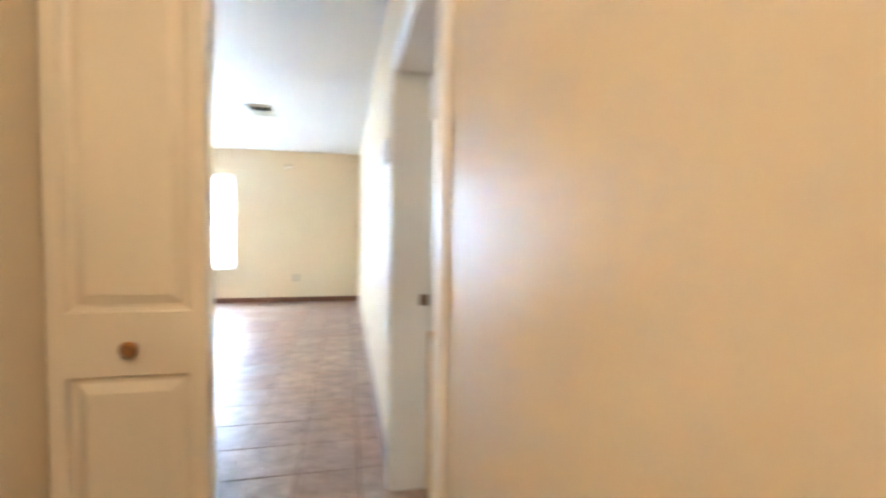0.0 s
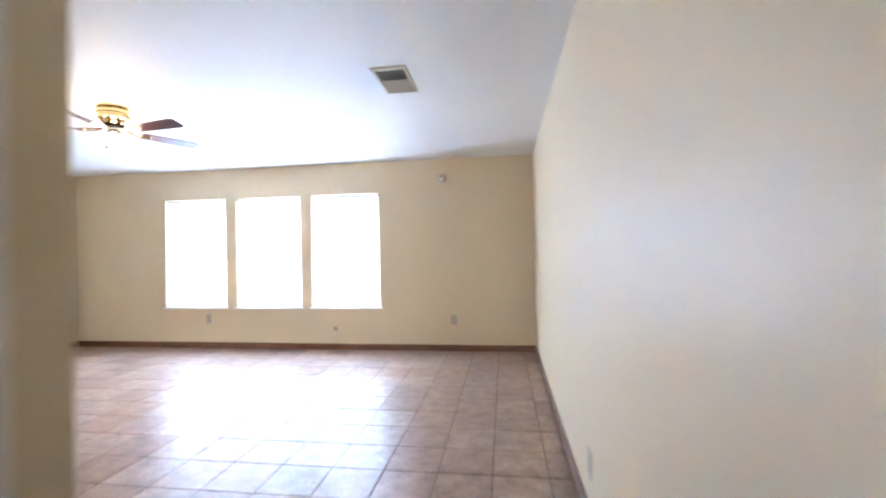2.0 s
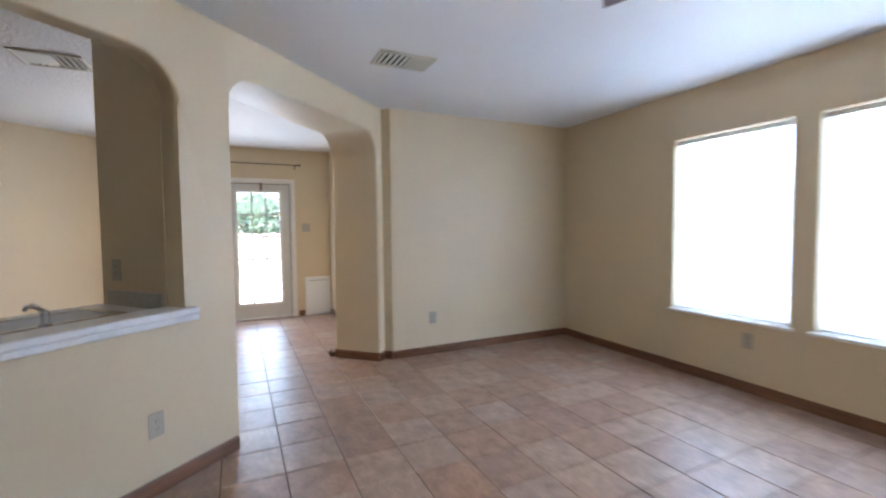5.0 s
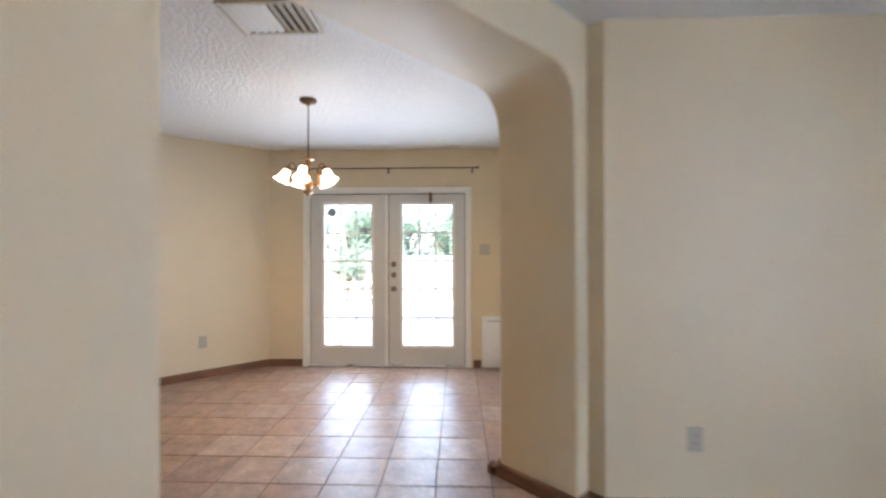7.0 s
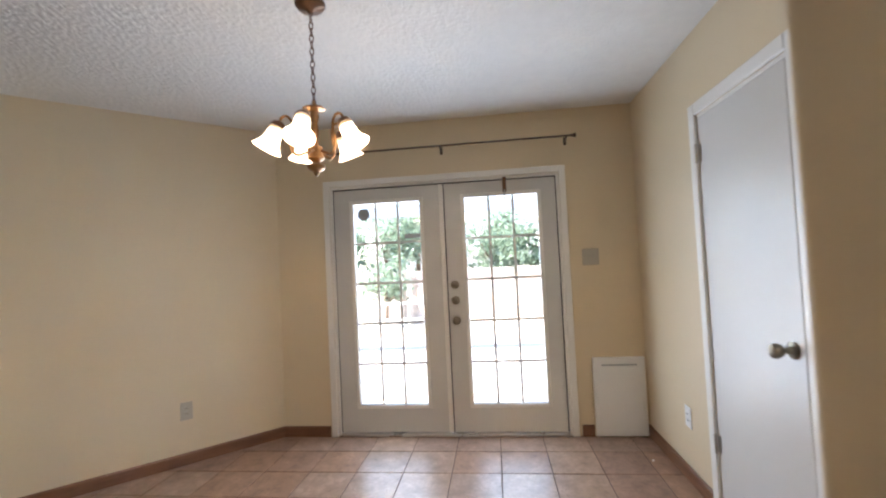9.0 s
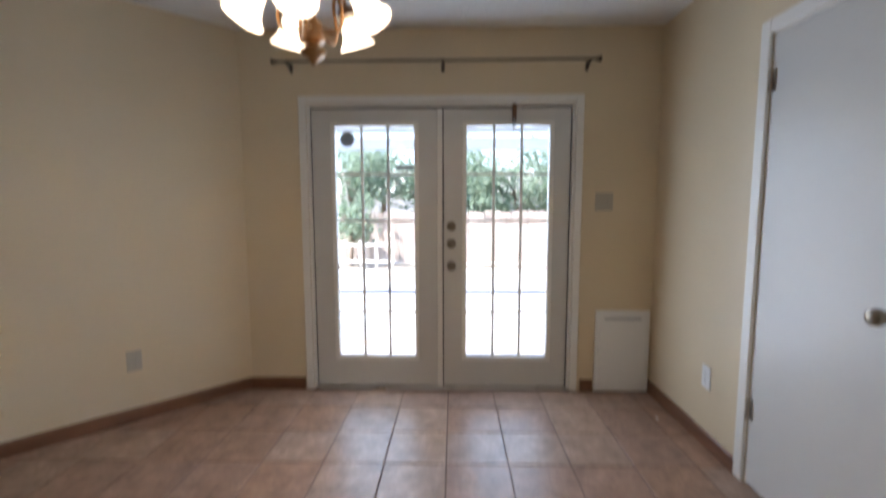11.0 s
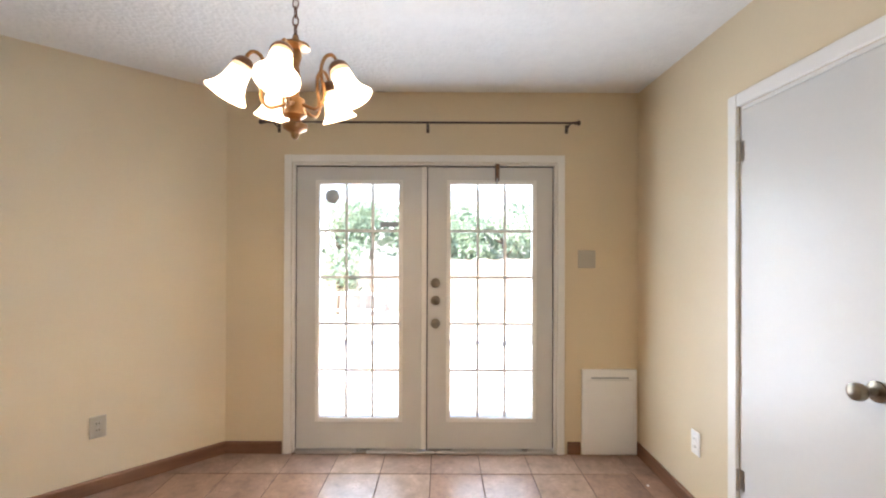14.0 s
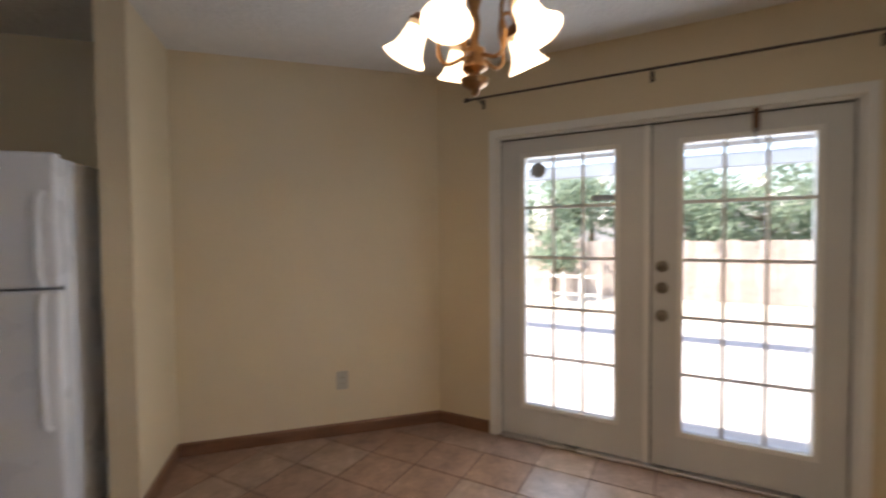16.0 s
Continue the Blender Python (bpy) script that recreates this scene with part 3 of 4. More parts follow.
la_leaf = french_leaf(-0.909, -0.006, -0.745, -0.185)
lb_leaf = french_leaf(0.006, 0.909, 0.185, 0.765)
# Dark strips set the shadow line round and between the leaves in colour.
bm = bmesh.new()
for p in ((-0.917, 0.917, 2.0225, 2.032), (-0.917, -0.9095, 0.0245, 2.0215), (0.9095, 0.917, 0.0245, 2.0215), (0.0145, 0.0225, 0.0245, 2.0215)):
    add_box(bm, p[0], p[1], 0.0205 if abs(p[0]) < 0.1 else 0.030, 0.034, p[2], p[3], 0, 1, mf)
part("gap_shade_strip", bm, M_DARK, FD, "dark strips drawn as the shadow line round the leaves")
part("astragal", box(-0.022, 0.014, 0.004, 0.022, 0.024, 2.022, 0.004, 1, mf), M_WHITE, FD)
for kz, r in ((1.20, 0.026), (1.075, 0.026), (0.912, 0.030)):
    round_knob(lb_leaf, mf @ Matrix.Translation((0.078, 0.022, kz)) @ Matrix.Rotation(radians(90), 4, 'X'), M_DKNICKEL, r, 0.05 if kz < 1 else 0.022, "worn nickel lock fitting")
part("door_closer", box(0.498, 0.528, -0.004, 0.022, 1.92, 2.045, 0.004, 1, mf), M_BRONZE, lb_leaf, "grey over-door hook")
part("closer_arm", tube([mf @ Vector((0.513, -0.006, 1.94)), mf @ Vector((0.505, -0.012, 1.88)), mf @ Vector((0.52, -0.012, 1.85))], 0.005, 8), M_GREY, lb_leaf)
part("sticker", box(-0.32, -0.19, 0.040, 0.0425, 1.598, 1.632, 0, 1, mf), M_GREY, la_leaf, "small dark notice sticker on the glass")
part("decal", lathe([(0.054, 0), (0.054, 0.002)], 8, None, mf @ Matrix.Translation((-0.662, 0.0425, 1.815)) @ Matrix.Rotation(radians(90), 4, 'X') @ Matrix.Rotation(radians(22.5), 4, 'Z')), M_GREY, la_leaf, "dark octagonal decal on the glass")

# flat white door in the dining room's north wall: local x is world x
mn = Matrix.Translation((0, DY, 0))
D2 = thing("door_2", pose(0, 0, 0), "flat white hollow-core door, closed", "door", kind="structure")
casing(D2, mn, 1.045, 1.775, 2.10, 0.062, 0.018, M_WHITE, 0, 0.12)
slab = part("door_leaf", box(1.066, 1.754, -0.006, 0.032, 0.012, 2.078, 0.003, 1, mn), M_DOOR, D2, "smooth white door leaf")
round_knob(slab, mn @ Matrix.Translation((1.69, -0.006, 0.985)) @ Matrix.Rotation(radians(90), 4, 'X'), M_DKNICKEL, 0.030, 0.078, "tarnished round door knob")
for hz in (1.89, 0.38):
    h = part("hinge", tube([(1.062, DY - 0.022, hz - 0.05), (1.062, DY - 0.022, hz + 0.05)], 0.007, 10), M_NICKEL, D2, "painted steel hinge")
    part("hinge_leaf", box(1.062, 1.085, -0.010, -0.0065, hz - 0.045, hz + 0.045, 0, 1, mn), M_NICKEL, h)

# bedroom doorway casing: local x is world -y, y into the wall (+x)
mb = Matrix(((0, 1, 0, HX), (-1, 0, 0, 0), (0, 0, 1, 0), (0, 0, 0, 1)))
D3 = thing("door_frame", pose(0, 0, 0), "white painted doorway trim with brass strike plate", "door frame", kind="structure")
casing(D3, mb, 1.80, 2.87, 2.06, 0.065, 0.018, M_WHITE, 0, 0.17)
part("strike_plate", box(1.8175, 1.8205, 0.128, 0.169, 0.925, 0.98, 0, 1, mb), M_BRONZE, D3, "dark metal strike plate")

# return-air closet door in the hall's west wall: local x is world +y, y into the wall (-x)
mh = Matrix(((0, -1, 0, LX), (1, 0, 0, 0), (0, 0, 1, 0), (0, 0, 0, 1)))
D4 = thing("door_4", pose(0, 0, 0), "white closet door with louvred return-air grille", "door", kind="structure")
casing(D4, mh, -2.19, -1.44, 2.05, 0.022, 0.008, M_WHITE, 0, 0.1)
leaf4 = part("door_leaf", box(-2.168, -1.462, 0.004, 0.038, 1.058, 2.028, 0.003, 1, mh), M_WHITE, D4, "flat white upper access panel")
low4 = part("door_leaf", box(-2.168, -1.462, 0.004, 0.038, 0.012, 1.020, 0.003, 1, mh), M_WHITE, D4, "white lower panel holding the grille")
part("rail", box(-2.168, -1.466, 0.0045, 0.03, 1.025, 1.053, 0.002, 1, mh), M_WHITE, D4)
bm = bmesh.new()
G0, G1 = -2.055, -1.515
cols = [G0] + [-1.93, -1.80, -1.66] + [G1]
for a, b, c, d in ((-2.10, G0, 0.28, 0.955), (G1, -1.47, 0.28, 0.955), (G0, G1, 0.918, 0.955), (G0, G1, 0.28, 0.32)):
    add_box(bm, a, b, -0.010, 0.003, c, d, 0.003, 1, mh)
for a in cols[1:-1]:
    add_box(bm, a - 0.009, a + 0.009, -0.009, 0.003, 0.32, 0.918, 0.002, 1, mh)
gr = part("grille", bm, M_WPLASTIC, low4, "white louvred grille frame")
# Near-black sheet colours in the shade between the louvres.
part("grille_shade", box(G0, G1, 0.0005, 0.003, 0.32, 0.918, 0, 1, mh), M_DARK, gr)
sl = bpy.data.meshes.new("louvre")
bm = box(-(G1 - G0) / 2, (G1 - G0) / 2, -0.006, 0.006, -0.001, 0.001)
bm.to_mesh(sl)
bm.free()
sl.materials.append(M_WPLASTIC)
for i in range(40):
    o = new("louvre", sl)
    o.parent = gr
    o.matrix_world = mh @ Matrix.Translation(((G0 + G1) / 2, -0.005, 0.328 + i * 0.0148)) @ Matrix.Rotation(radians(14), 4, 'X')
for hz in (1.80, 1.148, 0.94):
    h = part("hinge", tube([mh @ Vector((-1.449, -0.010, hz - 0.03)), mh @ Vector((-1.449, -0.010, hz + 0.03))], 0.008, 10), M_DKNICKEL, D4, "tarnished steel hinge")
    part("hinge_leaf", box(-1.470, -1.452, -0.001, 0.0035, hz - 0.03, hz + 0.03, 0, 1, mh), M_DKNICKEL, h)
part("door_knob", lathe([(0.02, 0), (0.02, 0.006), (0.024, 0.010), (0.022, 0.018), (0.012, 0.024), (0.001, 0.025)], 18, None, mh @ Matrix.Translation((-2.112, 0.004, 1.193)) @ Matrix.Rotation(radians(90), 4, 'X')), M_WPLASTIC, leaf4, "white round knob", 40)
part("lever_handle", tube([mh @ Vector(p) for p in ((-2.16, 0.004, 0.905), (-2.16, -0.045, 0.905), (-2.15, -0.055, 0.905), (-2.08, -0.055, 0.91))], [0.012, 0.010, 0.010, 0.008], 10), M_BRASS, low4, "polished brass lever handle", 40)

# folded bifold leaf standing out into the hall
BF = thing("bifold_door", pose(LX + 0.005, -2.66, 0.0), "cream raised-panel bifold closet door, folded open", "door")


def panel_leaf(w, h):
    """A moulded leaf: each panel is sunk by a cove round a raised field with sloping edges."""
    bm = bmesh.new()
    depth, foot = 0.034, 0.015
    panels = ((0.12, 0.915), (1.078, 1.97))
    a, b = 0.038, w - 0.038
    steps = ((0.0, 0.0), (0.004, 0.010), (0.012, 0.0135), (0.020, 0.0135), (0.044, 0.003), (0.048, 0.0025))
    for y, sgn in ((0.0, 1), (depth, -1)):
        def v(x, z, sink=0.0):
            return bm.verts.new((x, y + sgn * sink, z))
        zs = [foot, panels[0][0], panels[0][1], panels[1][0], panels[1][1], h]
        for z0, z1 in zip(zs, zs[1:]):
            spans = ((0, a), (b, w)) if (z0, z1) in panels else ((0, a), (a, b), (b, w))
            for x0, x1 in spans:
                bm.faces.new((v(x0, z0), v(x1, z0), v(x1, z1), v(x0, z1)))
        for z0, z1 in panels:
            loops = [[v(a + t, z0 + t, k), v(b - t, z0 + t, k), v(b - t, z1 - t, k), v(a + t, z1 - t, k)] for t, k in steps]
            for p, q in zip(loops, loops[1:]):
                for e in range(4):
                    bm.faces.new((p[e], p[(e + 1) % 4], q[(e + 1) % 4], q[e]))
            bm.faces.new(loops[-1])
    for p, q in (((0, foot), (w, foot)), ((w, foot), (w, h)), ((w, h), (0, h)), ((0, h), (0, foot))):
        bm.faces.new([bm.verts.new((x, y, z)) for x, y, z in ((p[0], 0, p[1]), (q[0], 0, q[1]), (q[0], depth, q[1]), (p[0], depth, p[1]))])
    bmesh.ops.remove_doubles(bm, verts=bm.verts, dist=0.00005)
    return bm


part("door_leaf", panel_leaf(0.36, 2.03), M_CREAM, BF)
lf = part("door_leaf", panel_leaf(0.36, 2.03), M_CREAM, BF)
lf.location = (0.0, 0.042, 0)
part("knob", lathe([(0.011, 0), (0.011, 0.012), (0.019, 0.02), (0.021, 0.03), (0.014, 0.038), (0.001, 0.039)], 18, None, Matrix.Translation((0.19, -0.0, 0.99)) @ Matrix.Rotation(radians(90), 4, 'X')), M_COPPER, BF, "small round brown wooden knob", 40)
for hz in (0.3, 1.03, 1.8):
    part("hinge", box(0.358, 0.364, 0.014, 0.062, hz - 0.035, hz + 0.035, 0.002), M_NICKEL, BF, "steel folding hinge")

# living room windows with lowered white blinds
for k, (a, b) in enumerate(WINS):
    W = thing("window_%d" % (k + 1), pose(0, 0, 0), "tall white-framed window behind lowered blinds", "window", kind="structure")
    bm = bmesh.new()
    for p in ((a, a + 0.04, WZ0, WZ1), (b - 0.04, b, WZ0, WZ1), (a + 0.04, b - 0.04, WZ0, WZ0 + 0.05), (a + 0.04, b - 0.04, WZ1 - 0.04, WZ1), (a + 0.04, b - 0.04, 1.33, 1.37)):
        add_box(bm, p[0], p[1], WY + 0.11, WY + 0.15, p[2], p[3], 0.003)
    part("window_frame", bm, M_WHITE, W)
    part("window_sill", box(a - 0.03, b + 0.03, WY - 0.042, WY + 0.11, WZ0 - 0.022, WZ0 + 0.004, 0.007, 2), M_WHITE, W, "white painted sill")
    for z0, z1 in ((WZ0 + 0.05, 1.33), (1.37, WZ1 - 0.04)):
        p = part("pane", box(a + 0.04, b - 0.04, WY + 0.128, WY + 0.132, z0, z1), M_GLASS, W)
        p.visible_shadow = False
    B = thing("window_blind", pose((a + b) / 2, WY + 0.045, 0), "white mini-blind, lowered and closed, glowing with daylight", "blind", "living room blinds")
    hw = (b - a) / 2 - 0.008
    part("headrail", box(-hw, hw, -0.02, 0.02, WZ1 - 0.052, WZ1 - 0.014, 0.004, 2), M_WHITE, B, "white metal headrail")
    part("bottom_rail", box(-hw, hw, -0.012, 0.012, WZ0 + 0.012, WZ0 + 0.028, 0.003), M_WHITE, B)
    bm = bmesh.new()
    n = 68
    for i in range(n):
        z = WZ0 + 0.04 + i * (WZ1 - WZ0 - 0.105) / (n - 1)
        mm = Matrix.Translation((0, 0, z)) @ Matrix.Rotation(radians(66), 4, 'X')
        vs = [bm.verts.new(mm @ Vector((x, y, zz))) for x in (-hw, hw) for y, zz in ((-0.0125, 0), (0, 0.002), (0.0125, 0))]
        bm.faces.new((vs[0], vs[1], vs[4], vs[3]))
        bm.faces.new((vs[1], vs[2], vs[5], vs[4]))
    part("slats", bm, M_BLIND, B)
    for x in (-hw * 0.7, 0, hw * 0.7):
        part("ladder_cord", tube([(x, -0.013, WZ0 + 0.02), (x, -0.013, WZ1 - 0.02)], 0.0012, 5), M_WHITE, B)
    part("tilt_wand", tube([(-hw * 0.85, -0.022, 1.3), (-hw * 0.85, -0.022, WZ1 - 0.02)], 0.004, 6), M_WHITE, B)

# bedroom windows with wooden blinds: local x is world -y
for k, (a, b) in enumerate(BW):
    W = thing("window_%d" % (k + 4), pose(0, 0, 0), "bedroom window with honey wood blind", "window", kind="structure")
    bm = bmesh.new()
    for p in ((a, a + 0.04, 0.56, 2.16), (b - 0.04, b, 0.56, 2.16), (a + 0.04, b - 0.04, 0.56, 0.61), (a + 0.04, b - 0.04, 2.12, 2.16), (a + 0.04, b - 0.04, 1.34, 1.38)):
        add_box(bm, EX + 0.12, EX + 0.15, p[0], p[1], p[2], p[3], 0.003)
    part("window_frame", bm, M_WHITE, W)
    part("window_sill", box(EX - 0.03, EX + 0.12, a - 0.03, b + 0.03, 0.54, 0.563, 0.006), M_WHITE, W)
    B = thing("wooden_blind", pose(EX + 0.055, (a + b) / 2, 0, 0, 0, 90), "honey-brown wooden slat blind, lowered and half open", "blind", "bedroom blinds")
    hw = (b - a) / 2 - 0.01
    part("headrail", box(-hw, hw, -0.025, 0.03, 2.10, 2.155, 0.004), M_BASE, B)
    me = bpy.data.meshes.new("slat")
    bm = box(-hw, hw, -0.024, 0.024, -0.0015, 0.0015)
    bm.to_mesh(me)
    bm.free()
    me.materials.append(M_WOODBLIND)
    for i in range(35):
        o = new("slat", me)
        o.parent = B
        o.location = (0, 0, 0.60 + i * 0.0435)
        o.rotation_euler = (radians(50), 0, 0)
    part("bottom_rail", box(-hw, hw, -0.022, 0.022, 0.568, 0.588, 0.003), M_BASE, B)
    for x in (-hw * 0.6, hw * 0.6):
        part("ladder_cord", tube([(x, 0.027, 0.58), (x, 0.027, 2.12)], 0.0015, 5), M_WHITE, B)

# mirrored sliding closet doors in the bedroom
MC = thing("mirror_closet_door", pose(0, MY, 0), "two sliding mirrored closet doors in slim metal frames", "closet door")
for a, b, y in ((10.955, 11.90, 0.05), (11.86, 12.795, 0.09)):
    bm = bmesh.new()
    for p in ((a, a + 0.018, 0.02, 2.06), (b - 0.018, b, 0.02, 2.06), (a + 0.018, b - 0.018, 0.02, 0.045), (a + 0.018, b - 0.018, 2.04, 2.06)):
        add_box(bm, p[0], p[1], y - 0.01, y + 0.012, p[2], p[3], 0.002)
    f = part("frame", bm, M_NICKEL, MC, "slim metal door frame")
    part("mirror", box(a + 0.018, b - 0.018, y - 0.004, y + 0.003, 0.045, 2.04), M_MIRROR, f, "large mirror panel")
part("track", box(10.93, 12.83, -0.02, 0.075, 2.06, 2.10, 0.003), M_GREY, MC, "metal head track")
part("track", box(10.955, 12.795, 0.0, 0.07, 0.0, 0.02, 0.003), M_NICKEL, MC, "metal floor track")

# ---- fixtures and loose things ----


def bell_shade(n=28, scallop=0.0):
    """An open bell of glass with real thickness, mouth at z = -0.145."""
    outer = [(0.022, 0.0), (0.034, -0.012), (0.042, -0.045), (0.047, -0.08), (0.058, -0.112), (0.075, -0.137), (0.082, -0.145)]
    prof = outer + [(r - 0.004, z + 0.002) for r, z in outer[::-1][:-1]] + [(0.010, -0.004)]
    bm = bmesh.new()
    rings = []
    for r, z in prof:
        k = max(0.0, (-z - 0.10) / 0.045)
        rings.append([bm.verts.new(((r + scallop * k * math.cos(8 * 2 * math.pi * i / n)) * math.cos(2 * math.pi * i / n), (r + scallop * k * math.cos(8 * 2 * math.pi * i / n)) * math.sin(2 * math.pi * i / n), z)) for i in range(n)])
    for a, b in zip(rings, rings[1:]):
        for i in range(n):
            bm.faces.new((a[i], a[(i + 1) % n], b[(i + 1) % n], b[i]))
    return bm


def ceiling_fan(place, turn, blade_mat, label, arms=5, tip=0.66, lit=True):
    F = thing("ceiling_fan", Matrix.Translation(place) @ Matrix.Rotation(radians(turn), 4, 'Z'), label, "ceiling fan")
    part("motor_housing", lathe([(0.075, 0), (0.115, -0.002), (0.122, -0.012), (0.122, -0.03), (0.112, -0.035), (0.112, -0.05), (0.118, -0.055), (0.118, -0.075), (0.100, -0.085), (0.092, -0.10), (0.070, -0.125), (0.050, -0.135), (0.001, -0.136)], 36), M_BRASS, F, "polished brass motor housing", 35)
    part("canopy", lathe([(0.118, 0.03), (0.124, 0.028), (0.124, 0.012), (0.108, 0.006), (0.106, 0.001)], 36), M_BRASS, F, "brass ceiling canopy", 35)
    part("flywheel", lathe([(0.05, -0.136), (0.085, -0.138), (0.085, -0.158), (0.04, -0.162), (0.001, -0.163)], 30), M_DARK, F, "dark flywheel")
    kit = part("light_kit", lathe([(0.03, -0.163), (0.04, -0.17), (0.055, -0.185), (0.058, -0.20), (0.045, -0.222), (0.02, -0.235), (0.001, -0.238)], 28), M_BRASS, F, "brass light fitting", 35)
    for i in range(arms):
        m = Matrix.Rotation(2 * math.pi * i / arms, 4, 'Z')
        bm = bmesh.new()
        for s in (-1, 1):
            tube(curve_through([m @ Vector(p) for p in ((0.075, s * 0.012, -0.15), (0.12, s * 0.020, -0.158), (0.16, s * 0.034, -0.166), (0.205, s * 0.030, -0.168), (0.235, s * 0.014, -0.168))], 3), 0.006, 8, bm)
        add_box(bm, 0.19, 0.26, -0.03, 0.03, -0.174, -0.169, 0.002, 1, m)
        part("blade_arm", bm, M_BRASS, F, "ornate brass blade arm", 40)
        bm = bmesh.new()
        out = [(0.20, -0.050), (0.30, -0.058), (tip - 0.05, -0.066), (tip - 0.012, -0.062), (tip, -0.045), (tip, 0.045), (tip - 0.012, 0.062), (tip - 0.05, 0.066), (0.30, 0.058), (0.20, 0.050)]
        lo = [bm.verts.new((x, y, -0.003)) for x, y in out]
        hi = [bm.verts.new((x, y, 0.003)) for x, y in out]
        k = len(out)
        for a in range(k):
            bm.faces.new((lo[a], lo[(a + 1) % k], hi[(a + 1) % k], hi[a]))
        bm.faces.new(lo[::-1])
        bm.faces.new(hi)
        b = part("blade", bm, blade_mat, F)
        b.matrix_basis = m @ Matrix.Translation((0, 0, -0.165)) @ Matrix.Rotation(radians(-12), 4, 'X')
    if lit:
        for i in range(4):
            a = math.pi / 4 + math.pi / 2 * i
            tilt = Matrix.Translation((0.052 * math.cos(a), 0.052 * math.sin(a), -0.20)) @ Matrix.Rotation(a, 4, 'Z') @ Matrix.Rotation(radians(-42), 4, 'Y') @ Matrix.Scale(0.66, 4)
            bm = bell_shade(32, 0.004)
            bmesh.ops.transform(bm, matrix=tilt, verts=bm.verts)
            part("shade", bm, M_FANSHADE, F, "lit frosted glass tulip shade", 60)
    for s, drop in ((0.035, -0.30), (-0.03, -0.27)):
        part("pull_chain", tube([(s, 0.01, -0.23), (s, 0.01, drop)], 0.0016, 6), M_BRASS, F)
    return F


ceiling_fan((6.0, 1.30, C - 0.03), -8, M_BLADE, "brass ceiling fan with five mahogany blades and lit shades")
ceiling_fan((11.12, -1.22, C), 90, M_PALEBLADE, "grey-bladed bedroom ceiling fan with brass motor", 5, 0.66, False)

# chandelier
CH = thing("chandelier", pose(1.67, -0.348, -0.014), "bronze five-arm chandelier with lit frosted bell shades", "chandelier")
part("canopy", lathe([(0.066, C + 0.014), (0.066, C + 0.006), (0.055, C - 0.008), (0.018, C - 0.016), (0.008, C - 0.028), (0.001, C - 0.029)], 30), M_BRONZE, CH, "dark bronze ceiling canopy", 40)
bm = bmesh.new()
z, flip = C - 0.01, 0
while z > 2.125:
    pts = []
    for i in range(11):
        a = 2 * math.pi * i / 10
        u, w = 0.009 * math.cos(a), 0.019 * math.sin(a)
        pts.append((u if flip else 0, 0 if flip else u, z - 0.016 + w))
    tube(pts, 0.0024, 6, bm)
    z -= 0.029
    flip = 1 - flip
part("chain", bm, M_BRONZE, CH, "bronze link chain", 60)
part("column", lathe([(0.006, 2.13), (0.010, 2.118), (0.012, 2.105), (0.045, 2.098), (0.046, 2.09), (0.016, 2.082), (0.020, 2.06), (0.012, 2.03), (0.017, 2.0), (0.014, 1.97), (0.011, 1.95), (0.014, 1.93), (0.028, 1.925), (0.030, 1.89), (0.034, 1.885), (0.036, 1.872), (0.016, 1.860), (0.020, 1.852), (0.040, 1.842), (0.036, 1.828), (0.014, 1.815), (0.011, 1.803), (0.006, 1.798), (0.001, 1.795)], 28), M_COPPER, CH, "turned copper-bronze centre column", 40)
for i in range(5):
    a = radians(5 + 72 * i)
    m = Matrix.Rotation(a, 4, 'Z')
    ctrl = [(0.028, 1.905), (0.075, 1.888), (0.098, 1.91), (0.100, 1.95), (0.092, 1.985), (0.092, 2.02), (0.104, 2.048), (0.124, 2.056), (0.140, 2.042), (0.147, 2.016)]
    arm = part("arm", tube(curve_through([m @ Vector((r, 0, zz)) for r, zz in ctrl]), 0.0058, 10), M_COPPER, CH, "curved bronze arm", 60)
    sm = m @ Matrix.Translation((0.147, 0, 2.016)) @ Matrix.Rotation(radians(-27), 4, 'Y')
    part("socket_cup", lathe([(0.010, 0.016), (0.020, 0.012), (0.028, 0.004), (0.033, -0.007), (0.0345, -0.013), (0.032, -0.014), (0.001, -0.004)], 22, None, sm), M_BRONZE, arm, "bronze shade cup", 50)
    bm = bell_shade(32)
    bmesh.ops.transform(bm, matrix=sm @ Matrix.Translation((0, 0, -0.006)) @ Matrix.Scale(0.77, 4), verts=bm.verts)
    # Added ring: its dim orange glow imitates the light fading at the neck.
    part("neck_glow_ring", lathe([(0.022, 0.002), (0.029, -0.012), (0.0315, -0.030), (0.0322, -0.030), (0.0305, -0.010), (0.024, 0.004)], 22, None, sm), M_NECKGLOW, arm, "added ring glowing like the warm light at the shade's neck", 50)
    part("shade", bm, M_SHADE, arm, "lit frosted glass bell shade", 60)
    bulb = CH.matrix_world @ sm @ Vector((0, 0, -0.075))
    point_lamp("chandelier_bulb", bulb, 0.85, (1.0, 0.77, 0.50), 0.018)

